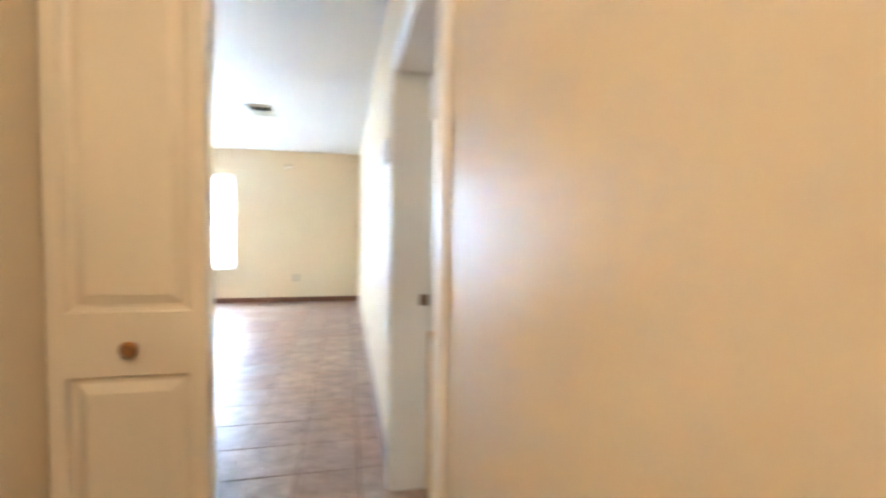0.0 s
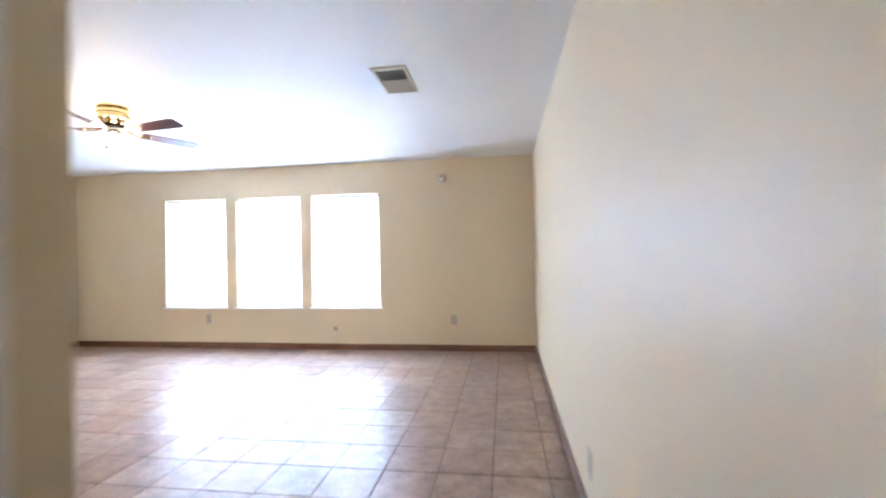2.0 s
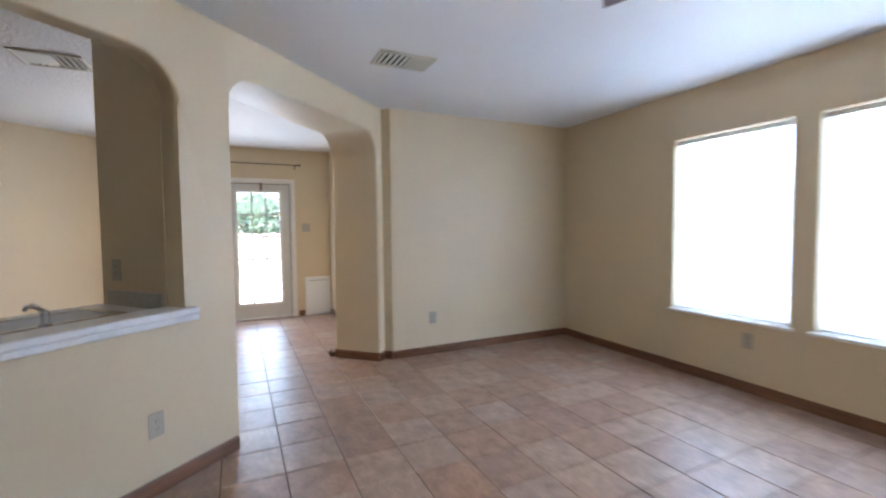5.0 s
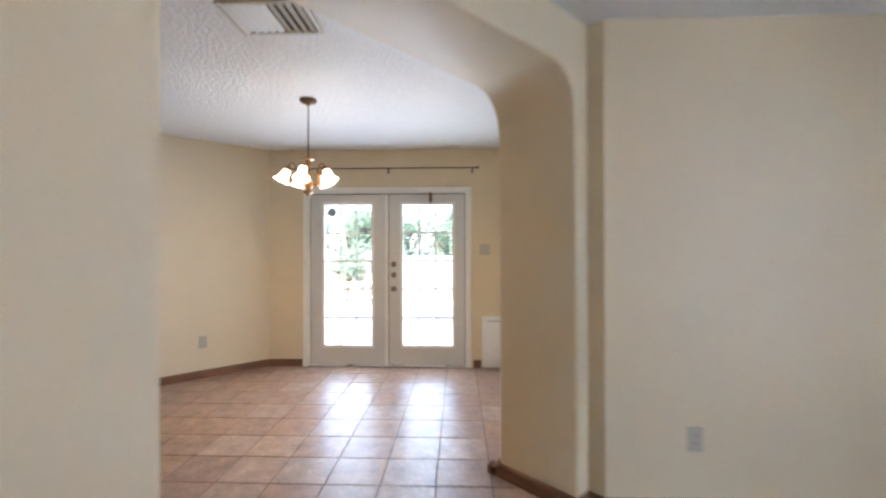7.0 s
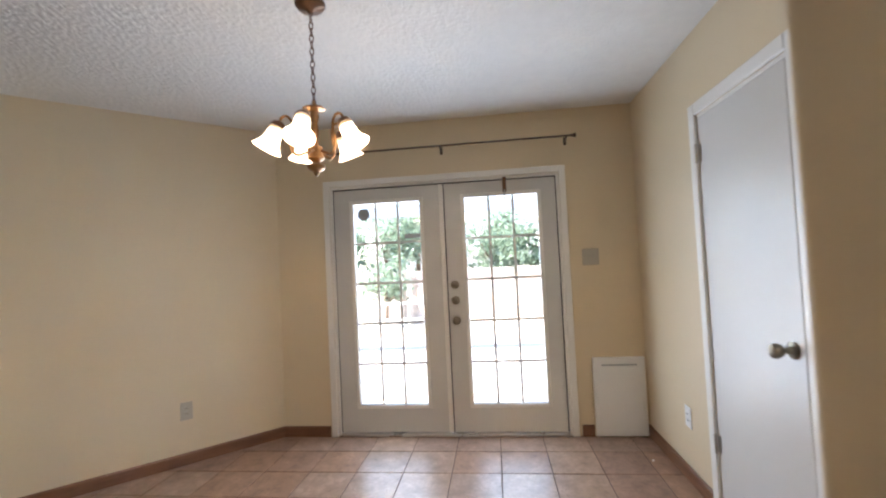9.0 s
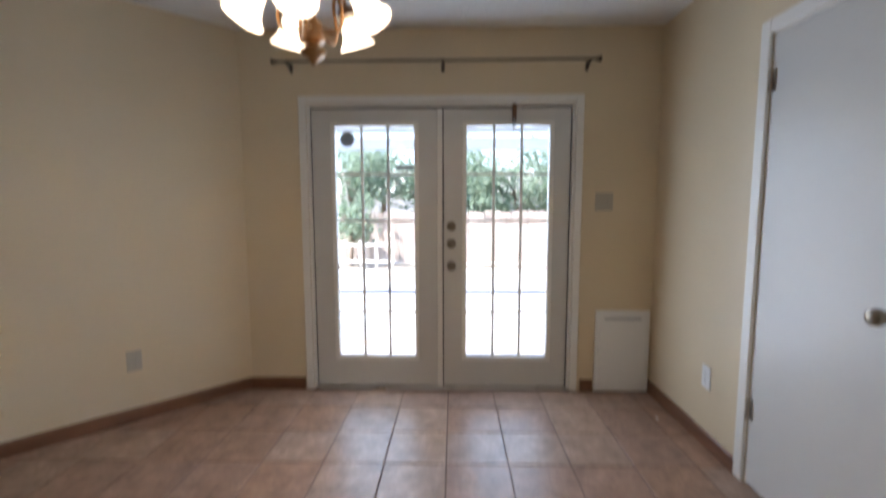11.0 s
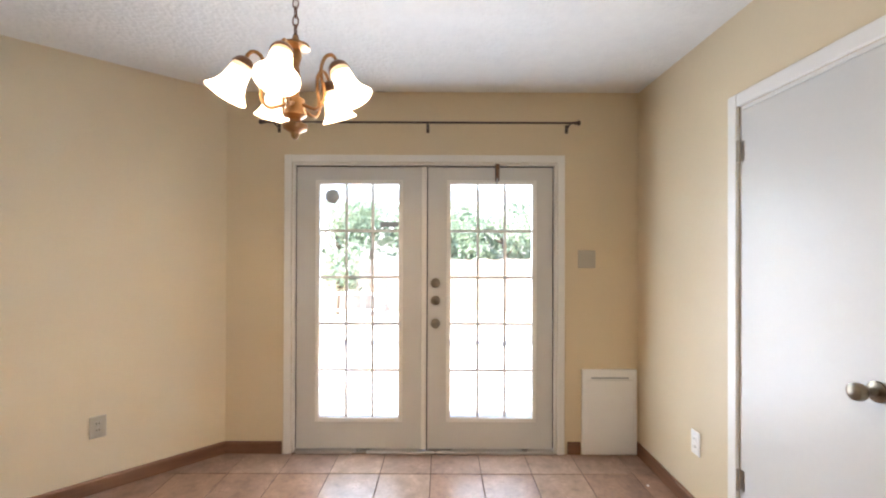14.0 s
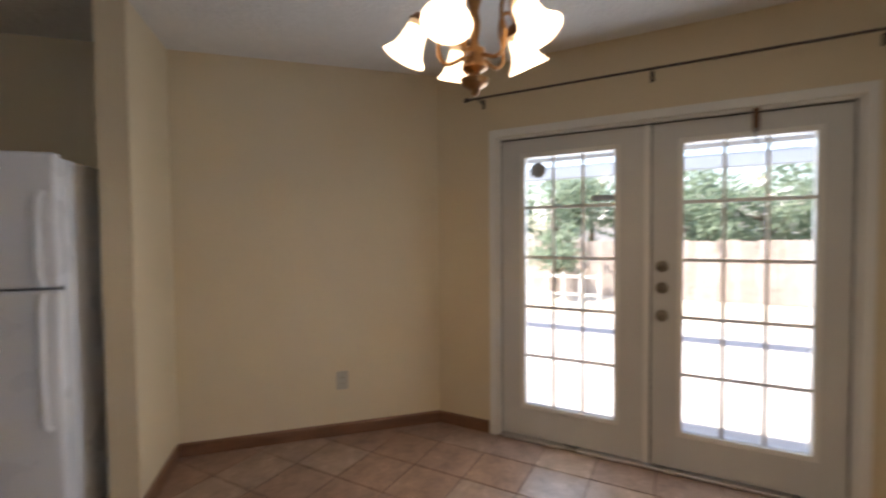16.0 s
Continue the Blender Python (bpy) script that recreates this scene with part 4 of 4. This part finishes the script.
# curtain rod over the French doors
RD = thing("curtain_rod", pose(0, 0, 0), "thin dark metal curtain rod above the doors", "curtain rod")
part("rod", tube([(0.08, -1.10, 2.312), (0.08, 1.035, 2.312)], 0.0075, 10), M_ROD, RD, "", 40)
for y, s in ((-1.10, -1), (1.035, 1)):
    part("finial", lathe([(0.009, 0), (0.014, 0.006), (0.009, 0.014), (0.018, 0.024), (0.016, 0.036), (0.001, 0.042)], 14, None, Matrix.Translation((0.08, y, 2.312)) @ Matrix.Rotation(radians(-90 * s), 4, 'X')), M_ROD, RD, "turned finial", 40)
for y in (-1.03, 0.02, 1.0):
    bm = tube([(0.003, y, 2.29), (0.05, y, 2.292), (0.08, y, 2.298)], 0.005, 8)
    add_box(bm, 0.0005, 0.005, y - 0.011, y + 0.011, 2.26, 2.32, 0.001)
    add_box(bm, 0.066, 0.094, y - 0.006, y + 0.006, 2.296, 2.304, 0.001)
    part("bracket", bm, M_ROD, RD, "small iron bracket")


def ceiling_vent(place, w, d, turn, slats=7):
    V = thing("ceiling_vent", Matrix.Translation(place) @ Matrix.Rotation(radians(turn), 4, 'Z'), "cream painted metal ceiling air register", "vent", "ceiling registers")
    bm = bmesh.new()
    t = 0.028
    for x0, x1, y0, y1 in ((-w / 2, w / 2, -d / 2, -d / 2 + t), (-w / 2, w / 2, d / 2 - t, d / 2), (-w / 2, -w / 2 + t, -d / 2 + t, d / 2 - t), (w / 2 - t, w / 2, -d / 2 + t, d / 2 - t)):
        add_box(bm, x0, x1, y0, y1, -0.016, 0.0, 0.005)
    part("frame", bm, M_VENT, V)
    # No hollow duct: a dark sheet stands for its shade.
    part("backing", box(-w / 2 + t, w / 2 - t, -d / 2 + t, d / 2 - t, -0.003, -0.0005), M_DARK, V, "dark sheet coloured as the shade of the duct")
    me = bpy.data.meshes.new("slat")
    bm = box(-w / 2 + t, w / 2 - t, -0.017, 0.017, -0.001, 0.001)
    bm.to_mesh(me)
    bm.free()
    me.materials.append(M_VENT)
    for i in range(slats):
        o = new("slat", me)
        o.parent = V
        o.location = (0, -d / 2 + t + (i + 0.5) * (d - 2 * t) / slats, -0.010)
        o.rotation_euler = (radians(18 * (1 if i < slats / 2 else -1)), 0, 0)


ceiling_vent((8.40, 1.18, C), 0.25, 0.45, 0, 10)
ceiling_vent((4.02, 1.29, C), 0.26, 0.42, 0, 9)
ceiling_vent((2.88, -0.11, C), 0.32, 0.44, 0, 9)
ceiling_vent((3.05, -0.95, C), 0.30, 0.40, 0, 9)
ceiling_vent((10.09, -0.60, C + 0.03), 0.22, 0.34, 0, 7)


def plate_frame(place, facing):
    """x across the plate, z up, y out of the wall; facing in degrees is the way out of the wall."""
    return Matrix.Translation(place) @ Matrix.Rotation(radians(facing - 90), 4, 'Z')


def outlet(place, facing, mat=None, kind="outlet"):
    mat = mat or M_PLASTIC
    tone = "white" if mat is M_WPLASTIC else "ivory"
    O = thing("wall_outlet" if kind == "outlet" else "phone_jack", plate_frame(place, facing), tone + (" duplex wall outlet plate" if kind == "outlet" else " blank wall jack plate, small"), "outlet" if kind == "outlet" else "jack", "wall outlets")
    if kind == "outlet":
        part("plate", box(-0.040, 0.040, 0.0, 0.007, -0.064, 0.064, 0.003), mat, O)
        for dz in (-0.02, 0.02):
            r = part("receptacle", box(-0.016, 0.016, 0.005, 0.0085, dz - 0.014, dz + 0.014, 0.003), mat, O)
            for dx in (-0.006, 0.006):
                part("slot", box(dx - 0.0014, dx + 0.0014, 0.008, 0.0092, dz - 0.004, dz + 0.006), M_DARK, r)
        part("screw", lathe([(0.003, 0), (0.003, 0.001), (0.001, 0.0015)], 8, None, Matrix.Translation((0, 0.006, 0)) @ Matrix.Rotation(radians(-90), 4, 'X')), M_NICKEL, O)
    else:
        part("plate", box(-0.034, 0.034, 0, 0.005, -0.034, 0.034, 0.003), mat, O)
        part("socket", box(-0.008, 0.008, 0.0045, 0.0065, -0.008, 0.008, 0.001), M_DARK, O)


def switch_plate(place, facing, gangs, mat, h=0.116):
    w = 0.078 + 0.046 * (gangs - 1)
    S = thing("light_switch", plate_frame(place, facing), ("double" if gangs > 1 else "single") + " toggle light switch plate on the wall", "light switch")
    part("plate", box(-w / 2, w / 2, 0, 0.006, -h / 2, h / 2, 0.003), mat, S)
    for i in range(gangs):
        x = (i - (gangs - 1) / 2) * 0.046
        part("toggle", box(x - 0.005, x + 0.005, 0.005, 0.018, -0.004, 0.012, 0.002), mat, S, "toggle lever")


kn = math.degrees(math.atan2(0.655, 0.756))
pk = K0 + KD * 0.49 + Vector((0, 0, 0.36))
outlet(pk, kn)
outlet((0.50, -1.90, 0.385), 45)
outlet((0.70, DY, 0.388), -90, M_WPLASTIC)
outlet((WX, 2.04, 0.39), 0)
outlet((8.477, WY, 0.414), -90)
outlet((4.94, WY, 0.418), -90)
outlet((6.84, WY, 0.29), -90, None, "jack")
outlet((HX, 0.283, 0.30), 180)
pj = K0 + KD * PT0 + DEP * 0.56
outlet((pj.x, pj.y, 1.12), math.degrees(math.atan2(-0.74, 0.672)))
switch_plate((0, 1.145, 1.372), 0, 2, M_PLASTIC, 0.125)
switch_plate((HX, -1.43, 1.43), 180, 1, M_WPLASTIC)

TH = thing("thermostat", plate_frame((HX, -1.525, 1.71), 180), "white thermostat with small grey display", "thermostat")
part("body", box(-0.05, 0.05, 0, 0.028, -0.065, 0.065, 0.006, 2), M_WPLASTIC, TH)
part("display", box(-0.03, 0.03, 0.0275, 0.029, -0.012, 0.042, 0.001), M_GREY, TH, "grey display window")

DT = thing("alarm_sensor", plate_frame((8.35, WY, 2.29), -90), "small ivory alarm sensor high on the wall", "sensor")
part("body", box(-0.03, 0.03, 0.0, 0.04, -0.05, 0.05, 0.01, 2), M_PLASTIC, DT)
part("lens", box(-0.022, 0.022, 0.038, 0.046, -0.04, 0.0, 0.004), M_WPLASTIC, DT)

# white panel leaning against the wall beside the French doors
PD = thing("pet_door_panel", pose(0, 1.30, 0), "white plastic pet-door cover panel on the wall", "pet door")
part("panel", box(0.001, 0.028, -0.192, 0.192, 0.005, 0.60, 0.006, 2), M_WPLASTIC, PD)
part("rim", box(0.026, 0.034, -0.165, 0.165, 0.03, 0.53, 0.003), M_WPLASTIC, PD)
# Grey bar on the face paints the pull slot's shade.
part("slot", box(0.027, 0.036, -0.13, 0.13, 0.538, 0.548, 0.002), M_GREY, PD, "grey bar coloured as the shade in the pull slot")

# ledge of the pass-through, counter, sink and tap
LG = thing("ledge", pose(0, 0, 0), "white rounded ledge capping the half wall", "ledge")
part("top", box(PT0 - 0.06, PT1 + 0.05, -0.02 - 0.14, 0.045, 0.892, 0.93, 0.012, 3, mk @ Matrix.Diagonal((1, 1, 1, 1))), M_LEDGE, LG)
part("nosing", box(PT0 - 0.06, PT1 + 0.05, 0.012, 0.036, 0.86, 0.891, 0.006, 2, mk), M_LEDGE, LG)
CT = thing("kitchen_counter", pose(0, 0, 0), "grey speckled laminate worktop behind the pass-through", "counter")
part("worktop", box(PT0 + 0.01, PT1 + 0.35, -0.75, -0.165, 0.875, 0.91, 0.008, 2, mk), M_COUNTER, CT)
part("backsplash", box(PT0 + 0.002, PT0 + 0.018, -0.66, -0.165, 0.911, 1.0, 0.003, 1, mk), M_COUNTER, CT)
CB = thing("base_cabinet", pose(0, 0, 0), "white kitchen base cabinet under the worktop", "cabinet")
part("body", box(PT0 + 0.03, PT1 + 0.3, -0.70, -0.17, 0.0, 0.874, 0.003, 1, mk), M_WHITE, CB)
for i in range(3):
    s = PT0 + 0.05 + i * 0.61
    dr = part("door", box(s, s + 0.58, -0.722, -0.702, 0.12, 0.84, 0.004, 1, mk), M_WHITE, CB)
    part("handle", box(s + 0.5, s + 0.515, -0.75, -0.722, 0.6, 0.72, 0.004, 1, mk), M_NICKEL, dr)
SK = thing("sink", pose(0, 0, 0), "dark-rimmed steel kitchen sink set in the worktop", "sink")
bm = bmesh.new()
for a, b, c, d in ((0.46, 0.50, -0.62, -0.24), (0.98, 1.02, -0.62, -0.24), (0.50, 0.98, -0.62, -0.58), (0.50, 0.98, -0.28, -0.24)):
    add_box(bm, a, b, c, d, 0.9105, 0.919, 0.003, 1, mk)
part("rim", bm, M_NICKEL, SK)
part("bowl", box(0.50, 0.98, -0.58, -0.28, 0.9105, 0.913, 0, 1, mk), M_GREY, SK, "dark steel bowl")
FC = thing("faucet", mk @ Matrix.Translation((0.82, -0.225, 0.911)), "chrome kitchen tap beside the sink", "faucet")
part("base", lathe([(0.03, 0), (0.03, 0.01), (0.018, 0.02), (0.016, 0.06), (0.02, 0.07), (0.012, 0.085), (0.001, 0.087)], 18), M_CHROME, FC, "", 40)
part("spout", tube([(0, 0, 0.05), (0, -0.04, 0.085), (0, -0.10, 0.10), (0, -0.16, 0.09), (0, -0.175, 0.07)], 0.010, 10), M_CHROME, FC, "", 60)
part("lever", tube([(0, 0, 0.08), (0.03, 0.02, 0.10), (0.07, 0.03, 0.108)], [0.008, 0.007, 0.005], 8), M_CHROME, FC, "", 60)

# refrigerator beside the stub wall: local x along its front, y out of it
fx, fy = 1.935, -2.23
FR = thing("refrigerator", Matrix.Translation((fx, fy, 0)) @ Matrix.Rotation(radians(-45), 4, 'Z'), "white top-freezer refrigerator with long white handles", "refrigerator")
part("body", box(0.0, 0.74, -0.70, -0.062, 0.03, 1.755, 0.012, 2), M_FRIDGE, FR)
lo = part("door", box(0.0, 0.74, -0.058, 0.0, 0.10, 1.165, 0.016, 3), M_FRIDGE, FR, "white fridge door", 40)
hi = part("freezer_door", box(0.0, 0.74, -0.058, 0.0, 1.178, 1.77, 0.016, 3), M_FRIDGE, FR, "white freezer door", 40)
part("handle", tube([(0.05, 0.0, 0.55), (0.05, 0.035, 0.58), (0.05, 0.042, 0.80), (0.05, 0.042, 1.10), (0.05, 0.02, 1.155)], [0.012, 0.014, 0.014, 0.014, 0.012], 10), M_FRIDGE, lo, "long white handle", 60)
part("handle", tube([(0.05, 0.02, 1.19), (0.05, 0.042, 1.24), (0.05, 0.042, 1.44), (0.05, 0.03, 1.56), (0.05, 0.0, 1.60)], [0.012, 0.014, 0.014, 0.014, 0.012], 10), M_FRIDGE, hi, "white freezer handle", 60)
part("gasket", box(0.01, 0.73, -0.062, -0.0585, 0.10, 1.76), M_GREY, FR)
part("kick_plate", box(0.02, 0.72, -0.60, -0.03, 0.0, 0.095, 0.004), M_GREY, FR, "grey kick plate")

# flush ceiling light at the hall's end
HL = thing("ceiling_light", pose(9.05, -4.3, 0), "lit flush dome ceiling light in the hall", "ceiling light")
part("rim", lathe([(0.15, C), (0.155, C - 0.01), (0.15, C - 0.025), (0.14, C - 0.026)], 32), M_BRASS, HL, "brass rim", 40)
part("dome", lathe([(0.14, C - 0.026), (0.135, C - 0.05), (0.11, C - 0.08), (0.06, C - 0.10), (0.001, C - 0.105)], 32), M_DOME, HL, "lit frosted glass dome", 60)

# splintered trim and a crumb on the dining room floor
SP = thing("wood_scrap", pose(JI.x - 0.035, JI.y - 0.012, 0, 0, 0, -39), "splintered dark brown end piece of baseboard", "wood scrap")
part("block", box(-0.045, 0.04, -0.03, 0.012, 0.0, 0.05, 0.007), M_BRONZE, SP)
part("splinter", box(-0.02, 0.055, -0.038, -0.026, 0.012, 0.07, 0.004, 1, Matrix.Rotation(radians(9), 4, 'Z')), M_BASE, SP)
part("chip", box(-0.062, -0.03, -0.02, 0.006, 0.02, 0.075, 0.006, 1, Matrix.Rotation(radians(-12), 4, 'Z')), M_BASE, SP)
CR = thing("paper_scrap", pose(0.42, 1.38, 0), "tiny white paper crumb on the tiles", "scrap")
part("crumb", lathe([(0.006, 0.001), (0.009, 0.004), (0.005, 0.009), (0.001, 0.010)], 7), M_WPLASTIC, CR)

# ---- outdoors ----
tagged(obj("ground", box(-400, 400, -400, 400, -0.5, -0.22), M_GROUND), "pale dry ground of the yard", "ground", kind="structure")
tagged(obj("pavement", box(-5.2, -0.16, -6, 6, -0.3, -0.06, 0.01), M_CONCRETE), "sunlit concrete patio slab", "patio", kind="structure")


# patio cover on posts
PC = thing("patio_cover", pose(0, 0, 0), "pale painted patio cover on posts outside the doors", "patio cover")
for y in (-4.4, 4.4):
    part("rafter", box(-3.2, -0.17, y - 0.025, y + 0.025, 2.30, 2.42, 0.004), M_PATIO, PC)
part("beam", box(-3.26, -3.14, -5.0, 5.0, 2.14, 2.30, 0.006), M_PATIO, PC, "pale blue-grey front beam")
part("roof_deck", box(-3.42, -3.1, -5.2, 5.2, 2.42, 2.46), M_PATIO, PC)
for y in (-4.2, 3.4):
    part("post", box(-3.25, -3.15, y - 0.05, y + 0.05, -0.06, 2.14, 0.006), M_PATIO, PC)

# board fence at the end of the yard
FE = thing("fence", pose(-9.0, 0, -0.22), "weathered cedar board fence at the end of the yard", "fence")
fence_rng = random.Random(3)
board = bpy.data.meshes.new("board")
bm = box(-0.01, 0.01, -0.07, 0.07, 0, 1.42, 0.004)
bm.to_mesh(board)
bm.free()
board.materials.append(M_FENCE)
for i in range(110):
    o = new("board", board)
    o.parent = FE
    o.location = (fence_rng.uniform(-0.006, 0.006), -8.2 + i * 0.149, fence_rng.uniform(-0.02, 0.02))
    o.rotation_euler = (fence_rng.uniform(-0.008, 0.008), 0, 0)
for z in (0.35, 1.1):
    part("rail", box(-0.07, -0.012, -8.3, 8.3, z - 0.045, z + 0.045, 0.004), M_FENCE, FE)

# white garden rail on the patio's edge
GR = thing("garden_railing", pose(-6.4, -2.6, -0.22), "low white garden railing in the yard", "railing")
for z in (0.35, 0.72):
    part("rail", box(-0.02, 0.02, -1.6, 1.4, z - 0.025, z + 0.025, 0.004), M_WHITE, GR)
for i in range(9):
    part("picket", box(-0.02, 0.02, -1.55 + i * 0.36, -1.50 + i * 0.36, 0.0, 0.80, 0.004), M_WHITE, GR)


def tree(place, height, spread, seed, leaves=1500, shrub=False):
    rng = random.Random(seed)
    T = thing("shrub" if shrub else "tree", pose(*place), "leafy green shrub beyond the fence" if shrub else "leafy green tree beyond the fence", "shrub" if shrub else "tree", "yard greenery")
    bm = bmesh.new()
    top = height * 0.55
    tube([(0, 0, 0), (0.05, 0.03, top * 0.4), (-0.04, 0.06, top * 0.8), (0.02, 0, height * 0.8)], [0.13 * height / 4, 0.10 * height / 4, 0.07 * height / 4, 0.02], 9, bm)
    ends = []
    for i in range(9):
        a = rng.uniform(0, 2 * math.pi)
        z0 = rng.uniform(0.3, 0.75) * height
        r = spread * rng.uniform(0.5, 1.0)
        e = Vector((r * math.cos(a), r * math.sin(a), z0 + rng.uniform(0.1, 0.35) * height))
        mid = Vector((e.x * 0.45, e.y * 0.45, z0 + (e.z - z0) * 0.3))
        tube([(0, 0, z0), mid, e], [0.05, 0.03, 0.008], 6, bm)
        ends += [e, mid * 0.6 + e * 0.4]
    ends.append(Vector((0, 0, height * 0.85)))
    part("trunk", bm, M_BARK, T, "", 60)
    bm = bmesh.new()
    for i in range(leaves):
        c = rng.choice(ends) + Vector((rng.gauss(0, 0.26), rng.gauss(0, 0.26), rng.gauss(0, 0.22))) * spread * 0.75
        c.z = max(c.z, 0.2)
        q = Euler((rng.uniform(-1, 1), rng.uniform(-1, 1), rng.uniform(0, 6.3))).to_matrix()
        s = rng.uniform(0.06, 0.13)
        vs = [bm.verts.new(c + q @ Vector(p)) for p in ((-s, 0, 0), (0, -s * 0.45, 0.01), (s, 0, -0.02), (0, s * 0.45, 0.01))]
        bm.faces.new(vs)
    part("crown", bm, M_LEAF, T)


tree((-10.2, -3.1, -0.22), 3.6, 1.3, 1, 1700)
tree((-10.8, -1.0, -0.22), 3.0, 1.1, 2, 1400)
tree((-10.6, 2.0, -0.22), 2.9, 1.2, 4, 1400)
tree((-11.5, 4.6, -0.22), 3.6, 1.5, 6, 1500)
tree((-11.0, -5.8, -0.22), 4.0, 1.6, 7, 1500)
tree((-11.4, -8.6, -0.22), 4.2, 1.7, 8, 1300)
tree((-8.2, -2.6, -0.22), 1.7, 0.7, 9, 700, True)
tree((-12.5, 0.6, -0.22), 3.2, 1.4, 11, 1300)

for k, (gx, gy, gh, gs) in enumerate(((-10.0, 0.4, 2.6, 1.0), (-10.3, 3.3, 2.8, 1.1), (-11.6, 1.3, 3.6, 1.5), (-12.2, -2.4, 4.0, 1.6), (-9.9, -4.6, 2.9, 1.1), (-12.6, 3.4, 3.9, 1.5))):
    tree((gx, gy, -0.22), gh, gs, 20 + k, 1500)

# neighbouring house beyond the trees
NH = thing("house", pose(-24, 2, -0.22), "pale neighbouring house beyond the trees", "house")
part("wall", box(-5, 0, -9, 9, 0, 2.5), M_ROOF, NH)
bm = bmesh.new()
v = [bm.verts.new(p) for p in ((0.6, -9.6, 2.4), (0.6, 9.6, 2.4), (-5.6, 9.6, 2.4), (-5.6, -9.6, 2.4), (-2.5, -9.6, 3.9), (-2.5, 9.6, 3.9))]
for f in ((0, 1, 5, 4), (2, 3, 4, 5), (0, 4, 3), (1, 2, 5), (0, 3, 2, 1)):
    bm.faces.new([v[k] for k in f])
part("roof", bm, M_ROOF, NH)

# ---- floor pieces ----


def inside(x, y, poly):
    c = False
    j = len(poly) - 1
    for i in range(len(poly)):
        xi, yi = poly[i]
        xj, yj = poly[j]
        if (yi > y) != (yj > y) and x < (xj - xi) * (y - yi) / (yj - yi) + xi:
            c = not c
        j = i
    return c


TP, TX, TY = 0.325, 0.605, 0.055
floor_plan = [(0.0, 1.51), (0.0, -1.40), (3.62, -5.0), (5.7, -5.0), (5.7, -1.45), (LX, -1.45), (LX, -4.6), (HX, -4.6), (HX, WY), (WX, WY), (WX, 1.6), (1.9, 1.55)]
tile_me = bpy.data.meshes.new("tile")
bm = box(-TP / 2 + 0.0035, TP / 2 - 0.0035, -TP / 2 + 0.0035, TP / 2 - 0.0035, -0.009, 0.0, 0.0015)
bm.to_mesh(tile_me)
bm.free()
tile_me.materials.append(M_TILE)
rest = bmesh.new()
tile_rng = random.Random(5)
for i in range(-2, 29):
    for j in range(-16, 13):
        x0, y0 = TX + i * TP, TY + j * TP
        cx, cy = x0 + TP / 2, y0 + TP / 2
        pts = [(cx + sx * TP * 0.48, cy + sy * TP * 0.48) for sx in (-1, 0, 1) for sy in (-1, 0, 1)]
        if not any(inside(px, py, floor_plan) for px, py in pts):
            continue
        if cx < TP * 0.4:
            # cut pieces at the glass doors
            x1 = x0 + TP
            add_box(rest, 0.006, x1 - 0.0035, y0 + 0.0035, y0 + TP - 0.0035, -0.009, 0.0)
            continue
        lift = Matrix.Translation((cx, cy, tile_rng.uniform(-0.0008, 0.0004))) @ Matrix.Rotation(tile_rng.uniform(-0.0016, 0.0016), 4, 'X') @ Matrix.Rotation(tile_rng.uniform(-0.0016, 0.0016), 4, 'Y')
        if (cx < 4.6 and cy > -2.6 and cx + cy > -1.4) or (4.6 <= cx < 8.6 and -0.6 < cy < 2.9):
            o = new("tile", tile_me)
            o.parent = floor
            o.matrix_world = lift
        else:
            add_box(rest, -TP / 2 + 0.0035, TP / 2 - 0.0035, -TP / 2 + 0.0035, TP / 2 - 0.0035, -0.009, 0.0, 0, 1, lift)
tagged(obj("tiles", rest, M_TILE, floor), "terracotta floor tiles", kind="stuff")

plank_me = bpy.data.meshes.new("plank")
bm = box(-0.0945, 0.0945, -0.598, 0.598, -0.010, 0.0, 0.001)
bm.to_mesh(plank_me)
bm.free()
plank_me.materials.append(M_LAMINATE)
for i in range(17):
    for j in range(5):
        o = new("plank", plank_me)
        o.parent = floor_bed
        o.location = (9.80 + i * 0.191, -2.95 + j * 1.2 + (0.4 if i % 3 == 0 else 0.0 if i % 3 == 1 else 0.75), -0.001)
